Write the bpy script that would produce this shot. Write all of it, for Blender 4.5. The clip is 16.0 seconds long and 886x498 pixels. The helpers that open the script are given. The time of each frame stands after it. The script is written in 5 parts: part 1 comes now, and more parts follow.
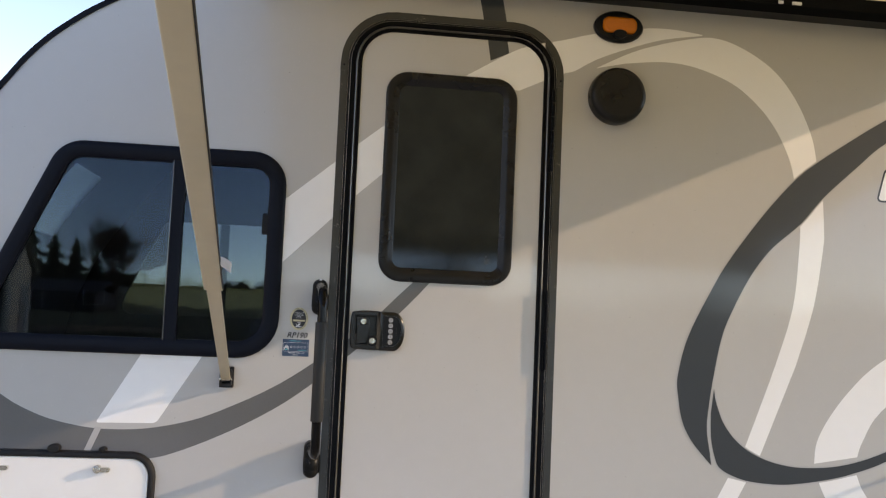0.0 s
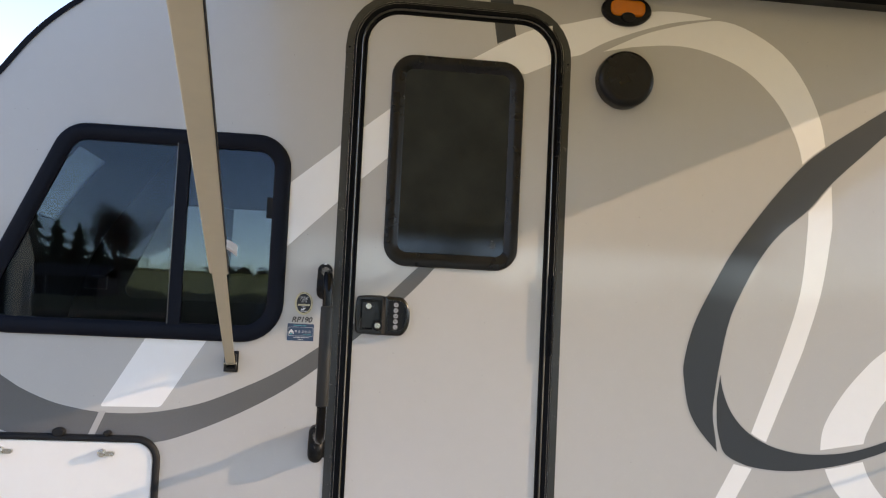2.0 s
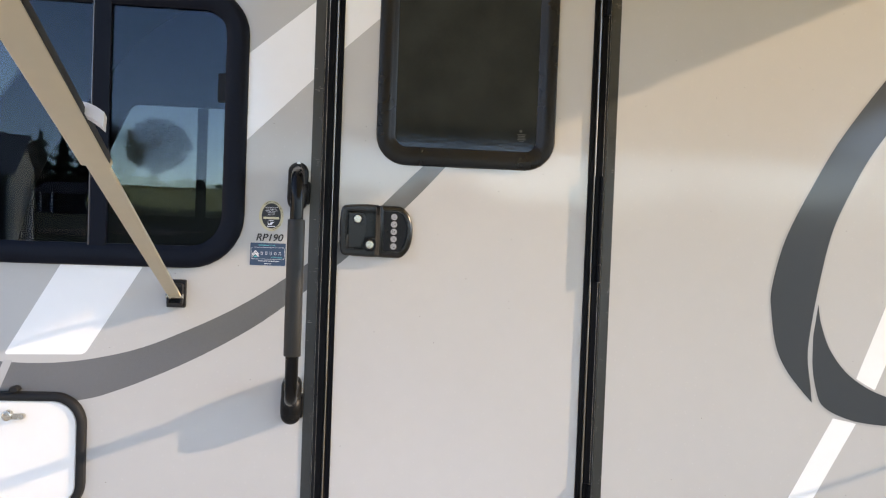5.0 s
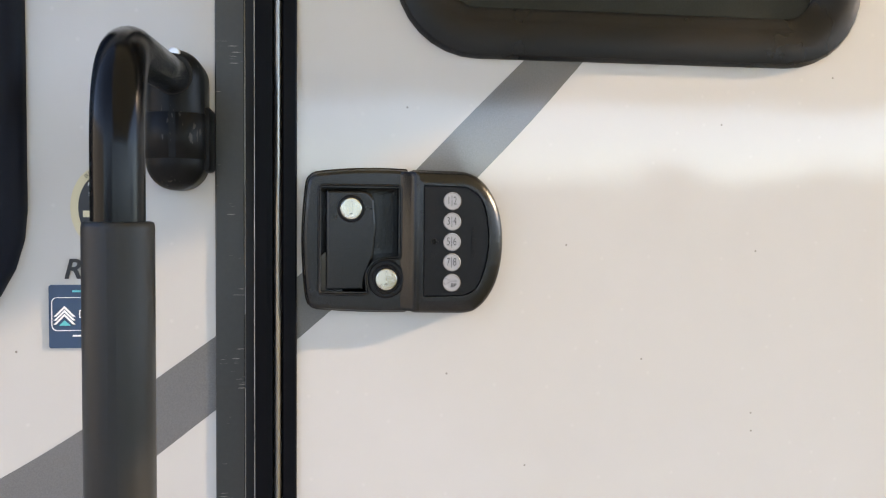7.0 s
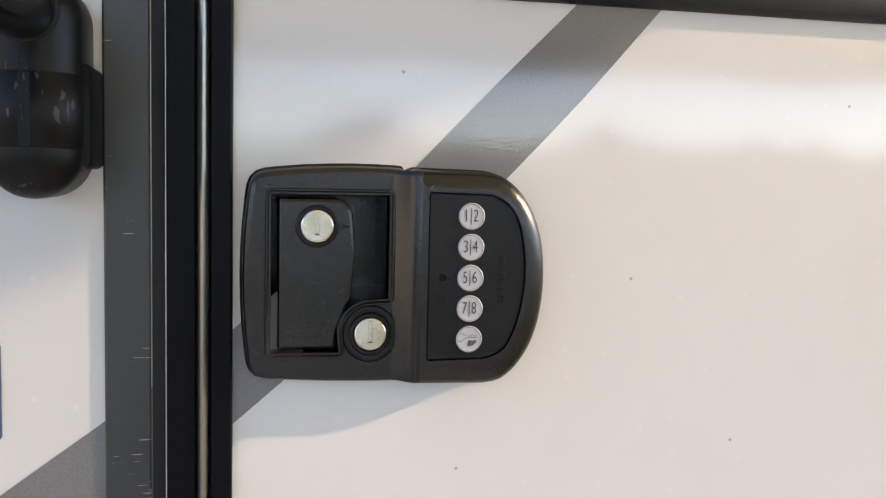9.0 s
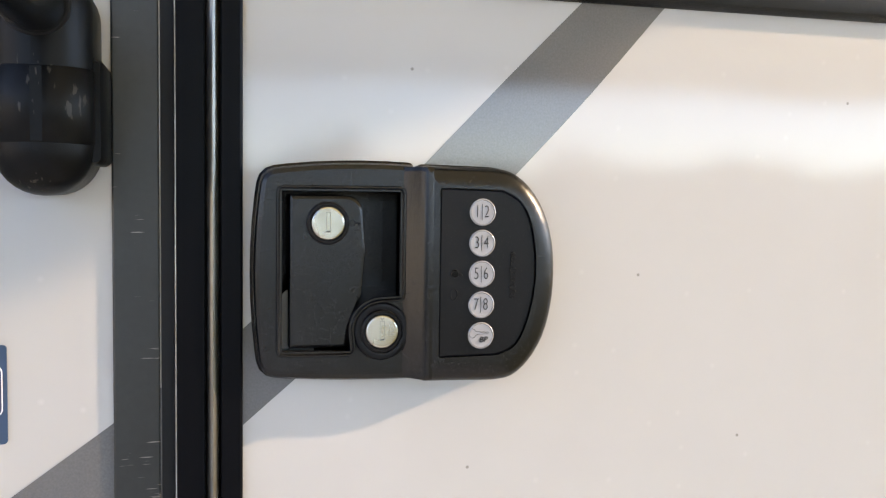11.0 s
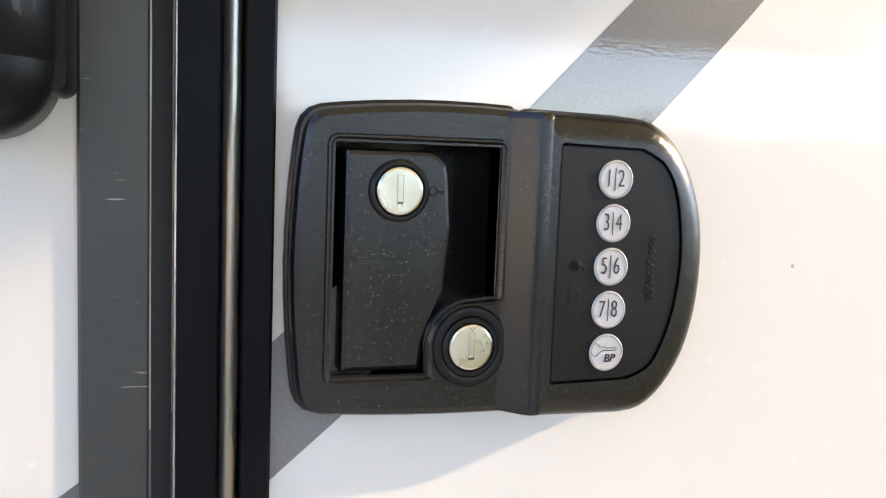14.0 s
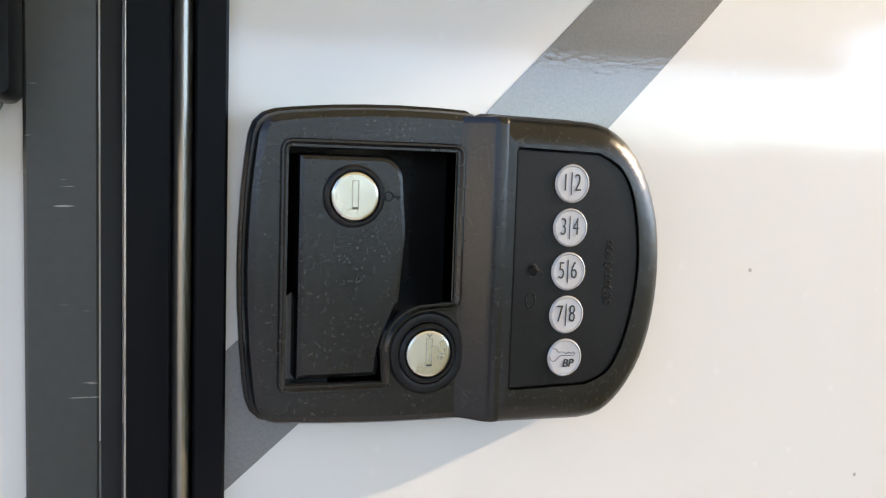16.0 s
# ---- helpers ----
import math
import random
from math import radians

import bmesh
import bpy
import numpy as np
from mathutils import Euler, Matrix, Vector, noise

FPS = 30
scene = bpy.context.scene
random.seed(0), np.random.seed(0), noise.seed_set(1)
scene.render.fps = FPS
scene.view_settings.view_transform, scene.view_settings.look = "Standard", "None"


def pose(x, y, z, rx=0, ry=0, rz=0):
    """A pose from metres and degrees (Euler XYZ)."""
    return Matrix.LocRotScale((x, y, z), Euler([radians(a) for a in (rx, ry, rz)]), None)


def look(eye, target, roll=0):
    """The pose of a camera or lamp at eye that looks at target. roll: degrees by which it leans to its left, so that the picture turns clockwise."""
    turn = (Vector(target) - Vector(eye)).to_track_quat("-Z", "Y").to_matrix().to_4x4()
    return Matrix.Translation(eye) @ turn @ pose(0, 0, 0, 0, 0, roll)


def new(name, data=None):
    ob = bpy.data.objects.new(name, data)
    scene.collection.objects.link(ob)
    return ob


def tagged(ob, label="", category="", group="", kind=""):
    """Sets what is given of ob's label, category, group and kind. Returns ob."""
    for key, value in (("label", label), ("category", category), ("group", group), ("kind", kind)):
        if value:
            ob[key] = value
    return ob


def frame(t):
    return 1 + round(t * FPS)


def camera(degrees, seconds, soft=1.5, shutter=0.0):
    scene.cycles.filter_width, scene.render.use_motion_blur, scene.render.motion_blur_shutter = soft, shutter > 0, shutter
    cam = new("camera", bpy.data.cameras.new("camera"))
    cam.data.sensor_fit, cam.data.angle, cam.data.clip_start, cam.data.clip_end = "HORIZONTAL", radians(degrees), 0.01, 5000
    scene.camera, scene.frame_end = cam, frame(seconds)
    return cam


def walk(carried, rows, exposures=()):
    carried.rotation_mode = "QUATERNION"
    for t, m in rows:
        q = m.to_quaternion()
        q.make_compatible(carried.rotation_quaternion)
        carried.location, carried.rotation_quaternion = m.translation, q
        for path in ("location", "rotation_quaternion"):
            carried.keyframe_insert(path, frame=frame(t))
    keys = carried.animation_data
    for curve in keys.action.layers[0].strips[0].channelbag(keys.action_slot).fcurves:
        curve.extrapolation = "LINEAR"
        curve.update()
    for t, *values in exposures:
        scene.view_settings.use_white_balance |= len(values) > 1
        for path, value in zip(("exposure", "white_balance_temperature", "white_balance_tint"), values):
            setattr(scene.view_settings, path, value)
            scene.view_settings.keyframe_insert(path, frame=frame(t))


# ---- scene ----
cam = camera(51.6, 16.0, soft=1.2)
PATH = [
    (0, (-0.2000, -2.7110, 1.4580), (0.0534, -0.7331, 1.6120), 2.5),
    (0.5, (-0.2100, -2.6860, 1.4550), (0.0332, -0.7050, 1.5840), 2.7),
    (1, (-0.2140, -2.6880, 1.4540), (0.0487, -0.7090, 1.5750), 3.1),
    (1.5, (-0.2130, -2.6940, 1.4540), (0.0439, -0.7144, 1.5770), 3.0),
    (2, (-0.2080, -2.6930, 1.4550), (0.0424, -0.7126, 1.5780), 2.7),
    (2.5, (-0.2010, -2.6910, 1.4560), (0.0430, -0.7106, 1.5920), 2.4),
    (3, (-0.1940, -2.6950, 1.4550), (0.0598, -0.7152, 1.5810), 2.0),
    (3.5, (-0.1760, -2.6850, 1.4530), (0.0920, -0.7045, 1.5300), 2.0),
    (4, (-0.1570, -2.6210, 1.4460), (0.1124, -0.6394, 1.4690), 2.4),
    (4.2, (-0.1610, -2.5440, 1.4430), (0.1145, -0.5631, 1.4480), 2.5),
    (6.3, (-0.066, -1.071, 1.454), (0.09, 0.919, 1.337), 1.3),
    (6.5, (-0.066, -0.967, 1.447), (0.101, 1.024, 1.343), 1.1),
    (7, (-0.115, -0.739, 1.448), (0.183, 1.236, 1.349), 0.5),
    (7.5, (-0.102, -0.583, 1.459), (0.204, 1.39, 1.34), 0.4),
    (8, (-0.116, -0.495, 1.47), (0.345, 1.443, 1.294), 1.1),
    (8.5, (-0.108, -0.483, 1.473), (0.323, 1.461, 1.291), 1.1),
    (9, (-0.117, -0.486, 1.473), (0.313, 1.46, 1.304), 1.3),
    (11.5, (-0.137, -0.477, 1.458), (0.408, 1.443, 1.334), 0.4),
    (12, (-0.137, -0.414, 1.456), (0.494, 1.476, 1.286), 0.2),
    (12.5, (-0.148, -0.369, 1.451), (0.508, 1.501, 1.183), 0.8),
    (13, (-0.166, -0.328, 1.46), (0.571, 1.511, 1.185), 1.9),
    (13.5, (-0.166, -0.322, 1.461), (0.52, 1.538, 1.193), 2.7),
    (14, (-0.169, -0.322, 1.459), (0.482, 1.556, 1.24), 2.2),
    (14.5, (-0.176, -0.322, 1.459), (0.553, 1.53, 1.263), 2.5),
    (15, (-0.169, -0.322, 1.46), (0.564, 1.526, 1.246), 2.0),
    (15.5, (-0.164, -0.324, 1.457), (0.57, 1.527, 1.268), 2.1),
    (16, (-0.163, -0.322, 1.456), (0.546, 1.539, 1.269), 1.9),
]
walk(cam, [(t, look(eye, target, roll)) for t, eye, target, roll in PATH],
     [(0, 2.20, 9750, 18), (1, 2.38, 9750, 18), (3, 2.26, 9750, 18), (4.2, 2.52, 9650, 18), (6.3, 2.96, 9350, 17), (9.2, 3.01, 9400, 18), (11.3, 3.09, 9300, 18), (13, 3.34, 9200, 17), (14, 3.48, 9100, 17), (16, 3.23, 8900, 15)])

# ---- world, sun, exposure ----
SUN_DIR = Vector((4.6, -1.0, 1.74)).normalized()
world = bpy.data.worlds.new("sky_world")
scene.world = world
world.use_nodes = True
wn = world.node_tree
sky = wn.nodes.new("ShaderNodeTexSky")
sky.sky_type = "NISHITA"
sky.sun_disc = False
sky.sun_elevation = math.asin(SUN_DIR.z)
sky.sun_rotation = math.atan2(SUN_DIR.x, SUN_DIR.y)
sky.air_density, sky.dust_density, sky.ozone_density = 0.48, 0.0, 2.4
wn.links.new(sky.outputs[0], wn.nodes["Background"].inputs[0])
wn.nodes["Background"].inputs[1].default_value = 0.15
sun_data = bpy.data.lights.new("sun", "SUN")
sun_data.energy, sun_data.angle, sun_data.color = 0.76, radians(0.53), (1.0, 0.9, 0.77)
sun = new("sun", sun_data)
sun.matrix_world = look((0, 0, 0), -SUN_DIR)


# ---- materials ----
def material(name, rgb, rough=0.5, metal=0.0, coat=0.0, coat_rough=0.04, vary=0.06, grain=60.0, stain=2.0,
             bump=0.0, bump_scale=200.0, trans=0.0, spec=0.5, spec_tint=(1, 1, 1), rough_vary=0.08, ior=1.5, scratch_at=0.405, scratch_size=(60, 60, 900), specks=0.0, streak=1.0, coat_bump=0.0, scratch=0.0, dust_sparkle=0.0):
    """Painted, plastic, metal or cloth surface with variation at a fine and a coarse scale."""
    m = bpy.data.materials.new(name)
    m.use_nodes = True
    nt = m.node_tree
    b = nt.nodes["Principled BSDF"]
    tc = nt.nodes.new("ShaderNodeTexCoord")
    mp = nt.nodes.new("ShaderNodeMapping")
    mp.inputs["Scale"].default_value = (1, 1, 1 / streak)
    nt.links.new(tc.outputs["Object"], mp.inputs[0])
    fine = nt.nodes.new("ShaderNodeTexNoise")
    fine.inputs["Scale"].default_value, fine.inputs["Detail"].default_value = grain, 4
    wide = nt.nodes.new("ShaderNodeTexNoise")
    wide.inputs["Scale"].default_value, wide.inputs["Detail"].default_value = stain, 5
    for n in (fine, wide):
        nt.links.new(mp.outputs[0], n.inputs["Vector"])
    mix = nt.nodes.new("ShaderNodeMath")
    mix.operation = "MULTIPLY_ADD"
    nt.links.new(fine.outputs[0], mix.inputs[0])
    mix.inputs[1].default_value = 0.5
    nt.links.new(wide.outputs[0], mix.inputs[2])
    ramp = nt.nodes.new("ShaderNodeMapRange")
    ramp.inputs[1].default_value, ramp.inputs[2].default_value = 0.45, 1.05
    ramp.inputs[3].default_value, ramp.inputs[4].default_value = 1 - vary, 1 + vary
    nt.links.new(mix.outputs[0], ramp.inputs[0])
    col = nt.nodes.new("ShaderNodeVectorMath")
    col.operation = "SCALE"
    col.inputs[0].default_value = rgb
    nt.links.new(ramp.outputs[0], col.inputs["Scale"])
    last = col.outputs[0]
    if specks:
        # dirt flecks and pale dried drops, strewn over the face of the panel
        face = nt.nodes.new("ShaderNodeMapping")
        face.inputs["Rotation"].default_value = (radians(-90), 0, 0)
        nt.links.new(tc.outputs["Object"], face.inputs[0])
        for size, keep, inner, outer, amount, rgb2 in ((30, 0.965, 0.015, 0.035, specks, (0.08, 0.065, 0.05)), (46, 0.80, 0.01, 0.10, 0.17 * specks, (0.75, 0.74, 0.70))):
            vo = nt.nodes.new("ShaderNodeTexVoronoi")
            vo.voronoi_dimensions = "2D"
            vo.inputs["Scale"].default_value = size
            nt.links.new(face.outputs[0], vo.inputs["Vector"])
            sep = nt.nodes.new("ShaderNodeSeparateColor")
            nt.links.new(vo.outputs["Color"], sep.inputs[0])
            rare = nt.nodes.new("ShaderNodeMath")
            rare.operation, rare.inputs[1].default_value = "GREATER_THAN", keep
            nt.links.new(sep.outputs[0], rare.inputs[0])
            near = nt.nodes.new("ShaderNodeMapRange")
            near.inputs[1].default_value, near.inputs[2].default_value = inner, outer
            near.inputs[3].default_value, near.inputs[4].default_value = amount, 0.0
            nt.links.new(vo.outputs["Distance"], near.inputs[0])
            lim = nt.nodes.new("ShaderNodeMath")
            lim.operation = "MULTIPLY"
            nt.links.new(rare.outputs[0], lim.inputs[0])
            nt.links.new(near.outputs[0], lim.inputs[1])
            mc = nt.nodes.new("ShaderNodeMix")
            mc.data_type = "RGBA"
            nt.links.new(lim.outputs[0], mc.inputs[0])
            nt.links.new(last, mc.inputs[6])
            mc.inputs[7].default_value = (*rgb2, 1)
            last = mc.outputs[2]
    if dust_sparkle:
        # pale grains: dust caught in the texture, and its sparkle put into the colour
        grit = nt.nodes.new("ShaderNodeTexVoronoi")
        grit.inputs["Scale"].default_value = 1100
        nt.links.new(tc.outputs["Object"], grit.inputs["Vector"])
        pick = nt.nodes.new("ShaderNodeSeparateColor")
        nt.links.new(grit.outputs["Color"], pick.inputs[0])
        kept = nt.nodes.new("ShaderNodeMapRange")
        kept.inputs[1].default_value, kept.inputs[2].default_value = 0.80, 1.0
        kept.inputs[3].default_value, kept.inputs[4].default_value = 0.0, dust_sparkle
        nt.links.new(pick.outputs[0], kept.inputs[0])
        size = nt.nodes.new("ShaderNodeMapRange")
        size.inputs[1].default_value, size.inputs[2].default_value = 0.20, 0.45
        size.inputs[3].default_value, size.inputs[4].default_value = 1.0, 0.0
        nt.links.new(grit.outputs["Distance"], size.inputs[0])
        both = nt.nodes.new("ShaderNodeMath")
        both.operation = "MULTIPLY"
        nt.links.new(kept.outputs[0], both.inputs[0])
        nt.links.new(size.outputs[0], both.inputs[1])
        md = nt.nodes.new("ShaderNodeMix")
        md.data_type = "RGBA"
        nt.links.new(both.outputs[0], md.inputs[0])
        nt.links.new(last, md.inputs[6])
        md.inputs[7].default_value = (0.36, 0.34, 0.31, 1)
        last = md.outputs[2]
    if scratch:
        # fine slanted scuffs and pale scratches, a few centimetres apart
        sm = nt.nodes.new("ShaderNodeMapping")
        sm.inputs["Rotation"].default_value = (0, 0.5, 0)
        sm.inputs["Scale"].default_value = scratch_size
        sn = nt.nodes.new("ShaderNodeTexNoise")
        sn.inputs["Scale"].default_value, sn.inputs["Detail"].default_value = 1.0, 2
        patch = nt.nodes.new("ShaderNodeTexNoise")
        patch.inputs["Scale"].default_value, patch.inputs["Detail"].default_value = 45, 3
        nt.links.new(tc.outputs["Object"], sm.inputs[0])
        nt.links.new(sm.outputs[0], sn.inputs["Vector"])
        nt.links.new(tc.outputs["Object"], patch.inputs["Vector"])
        pr = nt.nodes.new("ShaderNodeMath")
        pr.operation = "MULTIPLY"
        nt.links.new(sn.outputs[0], pr.inputs[0])
        nt.links.new(patch.outputs[0], pr.inputs[1])
        cut = nt.nodes.new("ShaderNodeMapRange")
        cut.inputs[1].default_value, cut.inputs[2].default_value = scratch_at, scratch_at + 0.035
        cut.inputs[3].default_value, cut.inputs[4].default_value = 0.0, scratch
        nt.links.new(pr.outputs[0], cut.inputs[0])
        ms = nt.nodes.new("ShaderNodeMix")
        ms.data_type = "RGBA"
        nt.links.new(cut.outputs[0], ms.inputs[0])
        nt.links.new(last, ms.inputs[6])
        ms.inputs[7].default_value = (0.28, 0.26, 0.23, 1)
        last = ms.outputs[2]
    nt.links.new(last, b.inputs["Base Color"])
    rr = nt.nodes.new("ShaderNodeMapRange")
    rr.inputs[1].default_value, rr.inputs[2].default_value = 0.3, 0.7
    rr.inputs[3].default_value, rr.inputs[4].default_value = max(rough - rough_vary, 0.0), min(rough + rough_vary, 1)
    nt.links.new(wide.outputs[0], rr.inputs[0])
    nt.links.new(rr.outputs[0], b.inputs["Roughness"])
    b.inputs["Metallic"].default_value = metal
    b.inputs["IOR"].default_value = ior
    b.inputs["Specular IOR Level"].default_value = spec
    b.inputs["Specular Tint"].default_value = (*spec_tint, 1)
    b.inputs["Transmission Weight"].default_value = trans
    b.inputs["Coat Weight"].default_value = coat
    b.inputs["Coat Roughness"].default_value = coat_rough
    b.inputs["Coat IOR"].default_value = 1.52
    if coat_bump:
        # dried water spots dull the gloss here and there
        spot = nt.nodes.new("ShaderNodeTexNoise")
        spot.inputs["Scale"].default_value, spot.inputs["Detail"].default_value = 90, 3
        nt.links.new(tc.outputs["Object"], spot.inputs["Vector"])
        dull = nt.nodes.new("ShaderNodeMapRange")
        dull.inputs[1].default_value, dull.inputs[2].default_value = 0.5, 0.75
        dull.inputs[3].default_value, dull.inputs[4].default_value = coat_rough, coat_rough + 0.03
        nt.links.new(spot.outputs[0], dull.inputs[0])
        nt.links.new(dull.outputs[0], b.inputs["Coat Roughness"])
    for amount, scale, socket in ((bump, bump_scale, "Normal"), (coat_bump, 640.0, "Coat Normal")):
        if amount:
            no = nt.nodes.new("ShaderNodeTexNoise")
            no.inputs["Scale"].default_value, no.inputs["Detail"].default_value = scale, 2
            nt.links.new(tc.outputs["Object"], no.inputs["Vector"])
            bu = nt.nodes.new("ShaderNodeBump")
            bu.inputs["Strength"].default_value = 1.0
            bu.inputs["Distance"].default_value = amount
            nt.links.new(no.outputs[0], bu.inputs["Height"])
            nt.links.new(bu.outputs[0], b.inputs[socket])
            if socket == "Coat Normal":
                slow = nt.nodes.new("ShaderNodeTexNoise")
                slow.inputs["Scale"].default_value, slow.inputs["Detail"].default_value = 7, 1
                nt.links.new(tc.outputs["Object"], slow.inputs["Vector"])
                dent = nt.nodes.new("ShaderNodeBump")
                dent.inputs["Distance"].default_value = 0.0006
                nt.links.new(slow.outputs[0], dent.inputs["Height"])
                nt.links.new(dent.outputs[0], bu.inputs["Normal"])
    return m


GEL = dict(rough=0.45, coat=1.0, coat_rough=0.036, vary=0.025, grain=25, stain=1.2, coat_bump=0.000025, spec=0.2)
M_WALL = material("grey_gelcoat", (0.46, 0.45, 0.43), specks=0.8, **dict(GEL, coat=0.6, coat_rough=0.09))
M_DOOR = material("door_gelcoat", (0.485, 0.475, 0.458), specks=0.6, **dict(GEL, coat=0.82))
M_WHITE = material("white_vinyl", (0.85, 0.845, 0.83), **dict(GEL, coat_rough=0.05))
M_MID = material("grey_vinyl", (0.118, 0.119, 0.12), **dict(GEL, vary=0.3, grain=900))
M_SLATE = material("slate_vinyl", (0.034, 0.041, 0.048), **dict(GEL, coat=0.6, coat_rough=0.09))
M_LIGHT = material("silver_vinyl", (0.42, 0.41, 0.40), **GEL)
M_BAG = material("baggage_white", (0.80, 0.78, 0.74), **GEL)
M_FLANGE = material("powder_black", (0.026, 0.0275, 0.0255), spec=0.5, rough=0.36, vary=0.2, grain=300, stain=14, bump=0.00003, bump_scale=900, scratch=0.9, scratch_at=0.395)
M_RAIL = material("gloss_black", (0.0027, 0.0031, 0.0044), rough=0.35, vary=0.15, spec=0.075)
M_BEAD = material("bead_black", (0.20, 0.19, 0.17), rough=0.33, metal=0.85, vary=0.1, spec=0.6)
# pale metal colour that stands in for glints on black edges
M_GLINT = material("glint_aluminium", (0.34, 0.33, 0.32), rough=0.35, metal=0.9, vary=0.5, grain=220, stain=30)
M_RUBBER = material("rubber", (0.009, 0.009, 0.0095), rough=0.55, spec=0.25, vary=0.25, grain=90, stain=6)
M_WINFRAME = material("window_black", (0.0045, 0.006, 0.011), spec=0.11, rough=0.45, vary=0.2, grain=200, stain=5)
M_DARKTEX = material("surround_black", (0.006, 0.006, 0.007), spec=0.28, rough=0.3, vary=0.35, grain=900, stain=12, bump=0.00016, bump_scale=2000)
M_TEXBLACK = material("textured_black", (0.004, 0.004, 0.0043), spec=0.42, rough=0.2, vary=0.4, grain=900, stain=14, bump=0.000055, bump_scale=3200, dust_sparkle=0.11)
M_PLASTIC = material("satin_plastic", (0.005, 0.005, 0.006), spec=0.2, rough=0.36, vary=0.25, grain=250, stain=15, dust_sparkle=0.04)
M_HANDLE = material("handle_gloss", (0.003, 0.003, 0.0035), rough=0.2, spec=0.16, vary=0.2, stain=20)
M_MOUNT = material("mount_plastic", (0.006, 0.006, 0.006), rough=0.38, spec=0.14, vary=0.3, grain=160, stain=18, bump=0.00006, bump_scale=1200, scratch=0.16, scratch_at=0.375, scratch_size=(420, 420, 130))
M_FOAM = material("foam", (0.011, 0.011, 0.0105), rough=0.45, spec=0.38, vary=0.15, grain=300, stain=10, bump=0.00005, bump_scale=1500)
M_CHROME = material("nickel", (0.54, 0.51, 0.44), rough=0.25, metal=1.0, vary=0.12, grain=90, stain=60)
M_STEEL = material("steel", (0.6, 0.6, 0.6), rough=0.3, metal=1.0, vary=0.1)
M_SLOT = material("slot", (0.30, 0.29, 0.24), rough=0.4, metal=0.8)
M_BUTTON = material("button_silver", (0.33, 0.33, 0.35), rough=0.3, vary=0.06, grain=300, coat=0.6, coat_rough=0.1)
M_RIM = material("clear_rim", (0.26, 0.26, 0.27), rough=0.08, vary=0.05, coat=1.0, coat_rough=0.02)
M_INK = material("black_ink", (0.01, 0.01, 0.012), rough=0.4)
M_WHITEINK = material("white_ink", (0.75, 0.76, 0.78), rough=0.5)
M_STKBLUE = material("blue_sticker", (0.016, 0.05, 0.11), rough=0.35, vary=0.08, coat=0.5)
M_TEAL = material("teal_ink", (0.05, 0.45, 0.5), rough=0.4)
M_CREAM = material("cream_sticker", (0.52, 0.46, 0.30), rough=0.4)
M_YELLOW = material("yellow_sticker", (0.75, 0.6, 0.05), rough=0.4)
M_ARM = material("champagne_alu", (0.52, 0.45, 0.32), rough=0.45, metal=0.0, vary=0.06, grain=40, stain=5, streak=6)
# blue spec_tint puts the sky's blue into the glass reflections
M_GLASS = material("tinted_glass", (0.175, 0.205, 0.212), rough=0.0, rough_vary=0.0, trans=1.0, vary=0.0, ior=1.45, spec_tint=(0.5, 0.66, 0.84))
M_ETCH = material("etched_glass", (0.06, 0.063, 0.058), rough=0.5)
M_OBSCURE = material("obscure_glass", (0.017, 0.018, 0.016), rough=0.03, rough_vary=0.01, vary=0.5, grain=700, stain=9, bump=0.00011, bump_scale=150, spec=0.32, spec_tint=(0.65, 0.8, 1.0))
M_AMBER = material("amber_lens", (0.75, 0.2, 0.01), rough=0.18, vary=0.12, trans=0.25, bump=0.0004, bump_scale=160)
# near-black base: the cabin's shade is put into the colour
M_CABIN_DIM = material("cabin_dim", (0.02, 0.02, 0.02), rough=0.7)
M_LEVER = material("lever_plastic", (0.55, 0.55, 0.58), rough=0.5)
M_WOOD = material("lumber", (0.55, 0.38, 0.26), rough=0.8, vary=0.3, grain=30)
M_BARK = material("bark", (0.24, 0.155, 0.11), rough=0.9, vary=0.4, grain=8)
M_NEEDLE = material("needles", (0.055, 0.08, 0.046), rough=0.9, vary=0.5, grain=5)
M_LEAF = material("autumn_leaves", (0.16, 0.115, 0.035), rough=0.9, vary=0.5, grain=3, stain=0.4)
M_HEDGE = material("woods", (0.085, 0.07, 0.035), rough=0.95, vary=0.5, grain=2, stain=0.2)
M_BEIGE = material("beige_siding", (0.74, 0.67, 0.53), rough=0.7, vary=0.1, grain=4)
M_BROWN = material("dark_siding", (0.062, 0.052, 0.045), rough=0.8, vary=0.2, grain=6)
M_ROOF = material("metal_roof", (0.30, 0.27, 0.25), rough=0.6, metal=0.0, vary=0.15, grain=3)
M_TRIMW = material("white_trim", (0.7, 0.69, 0.66), rough=0.6)


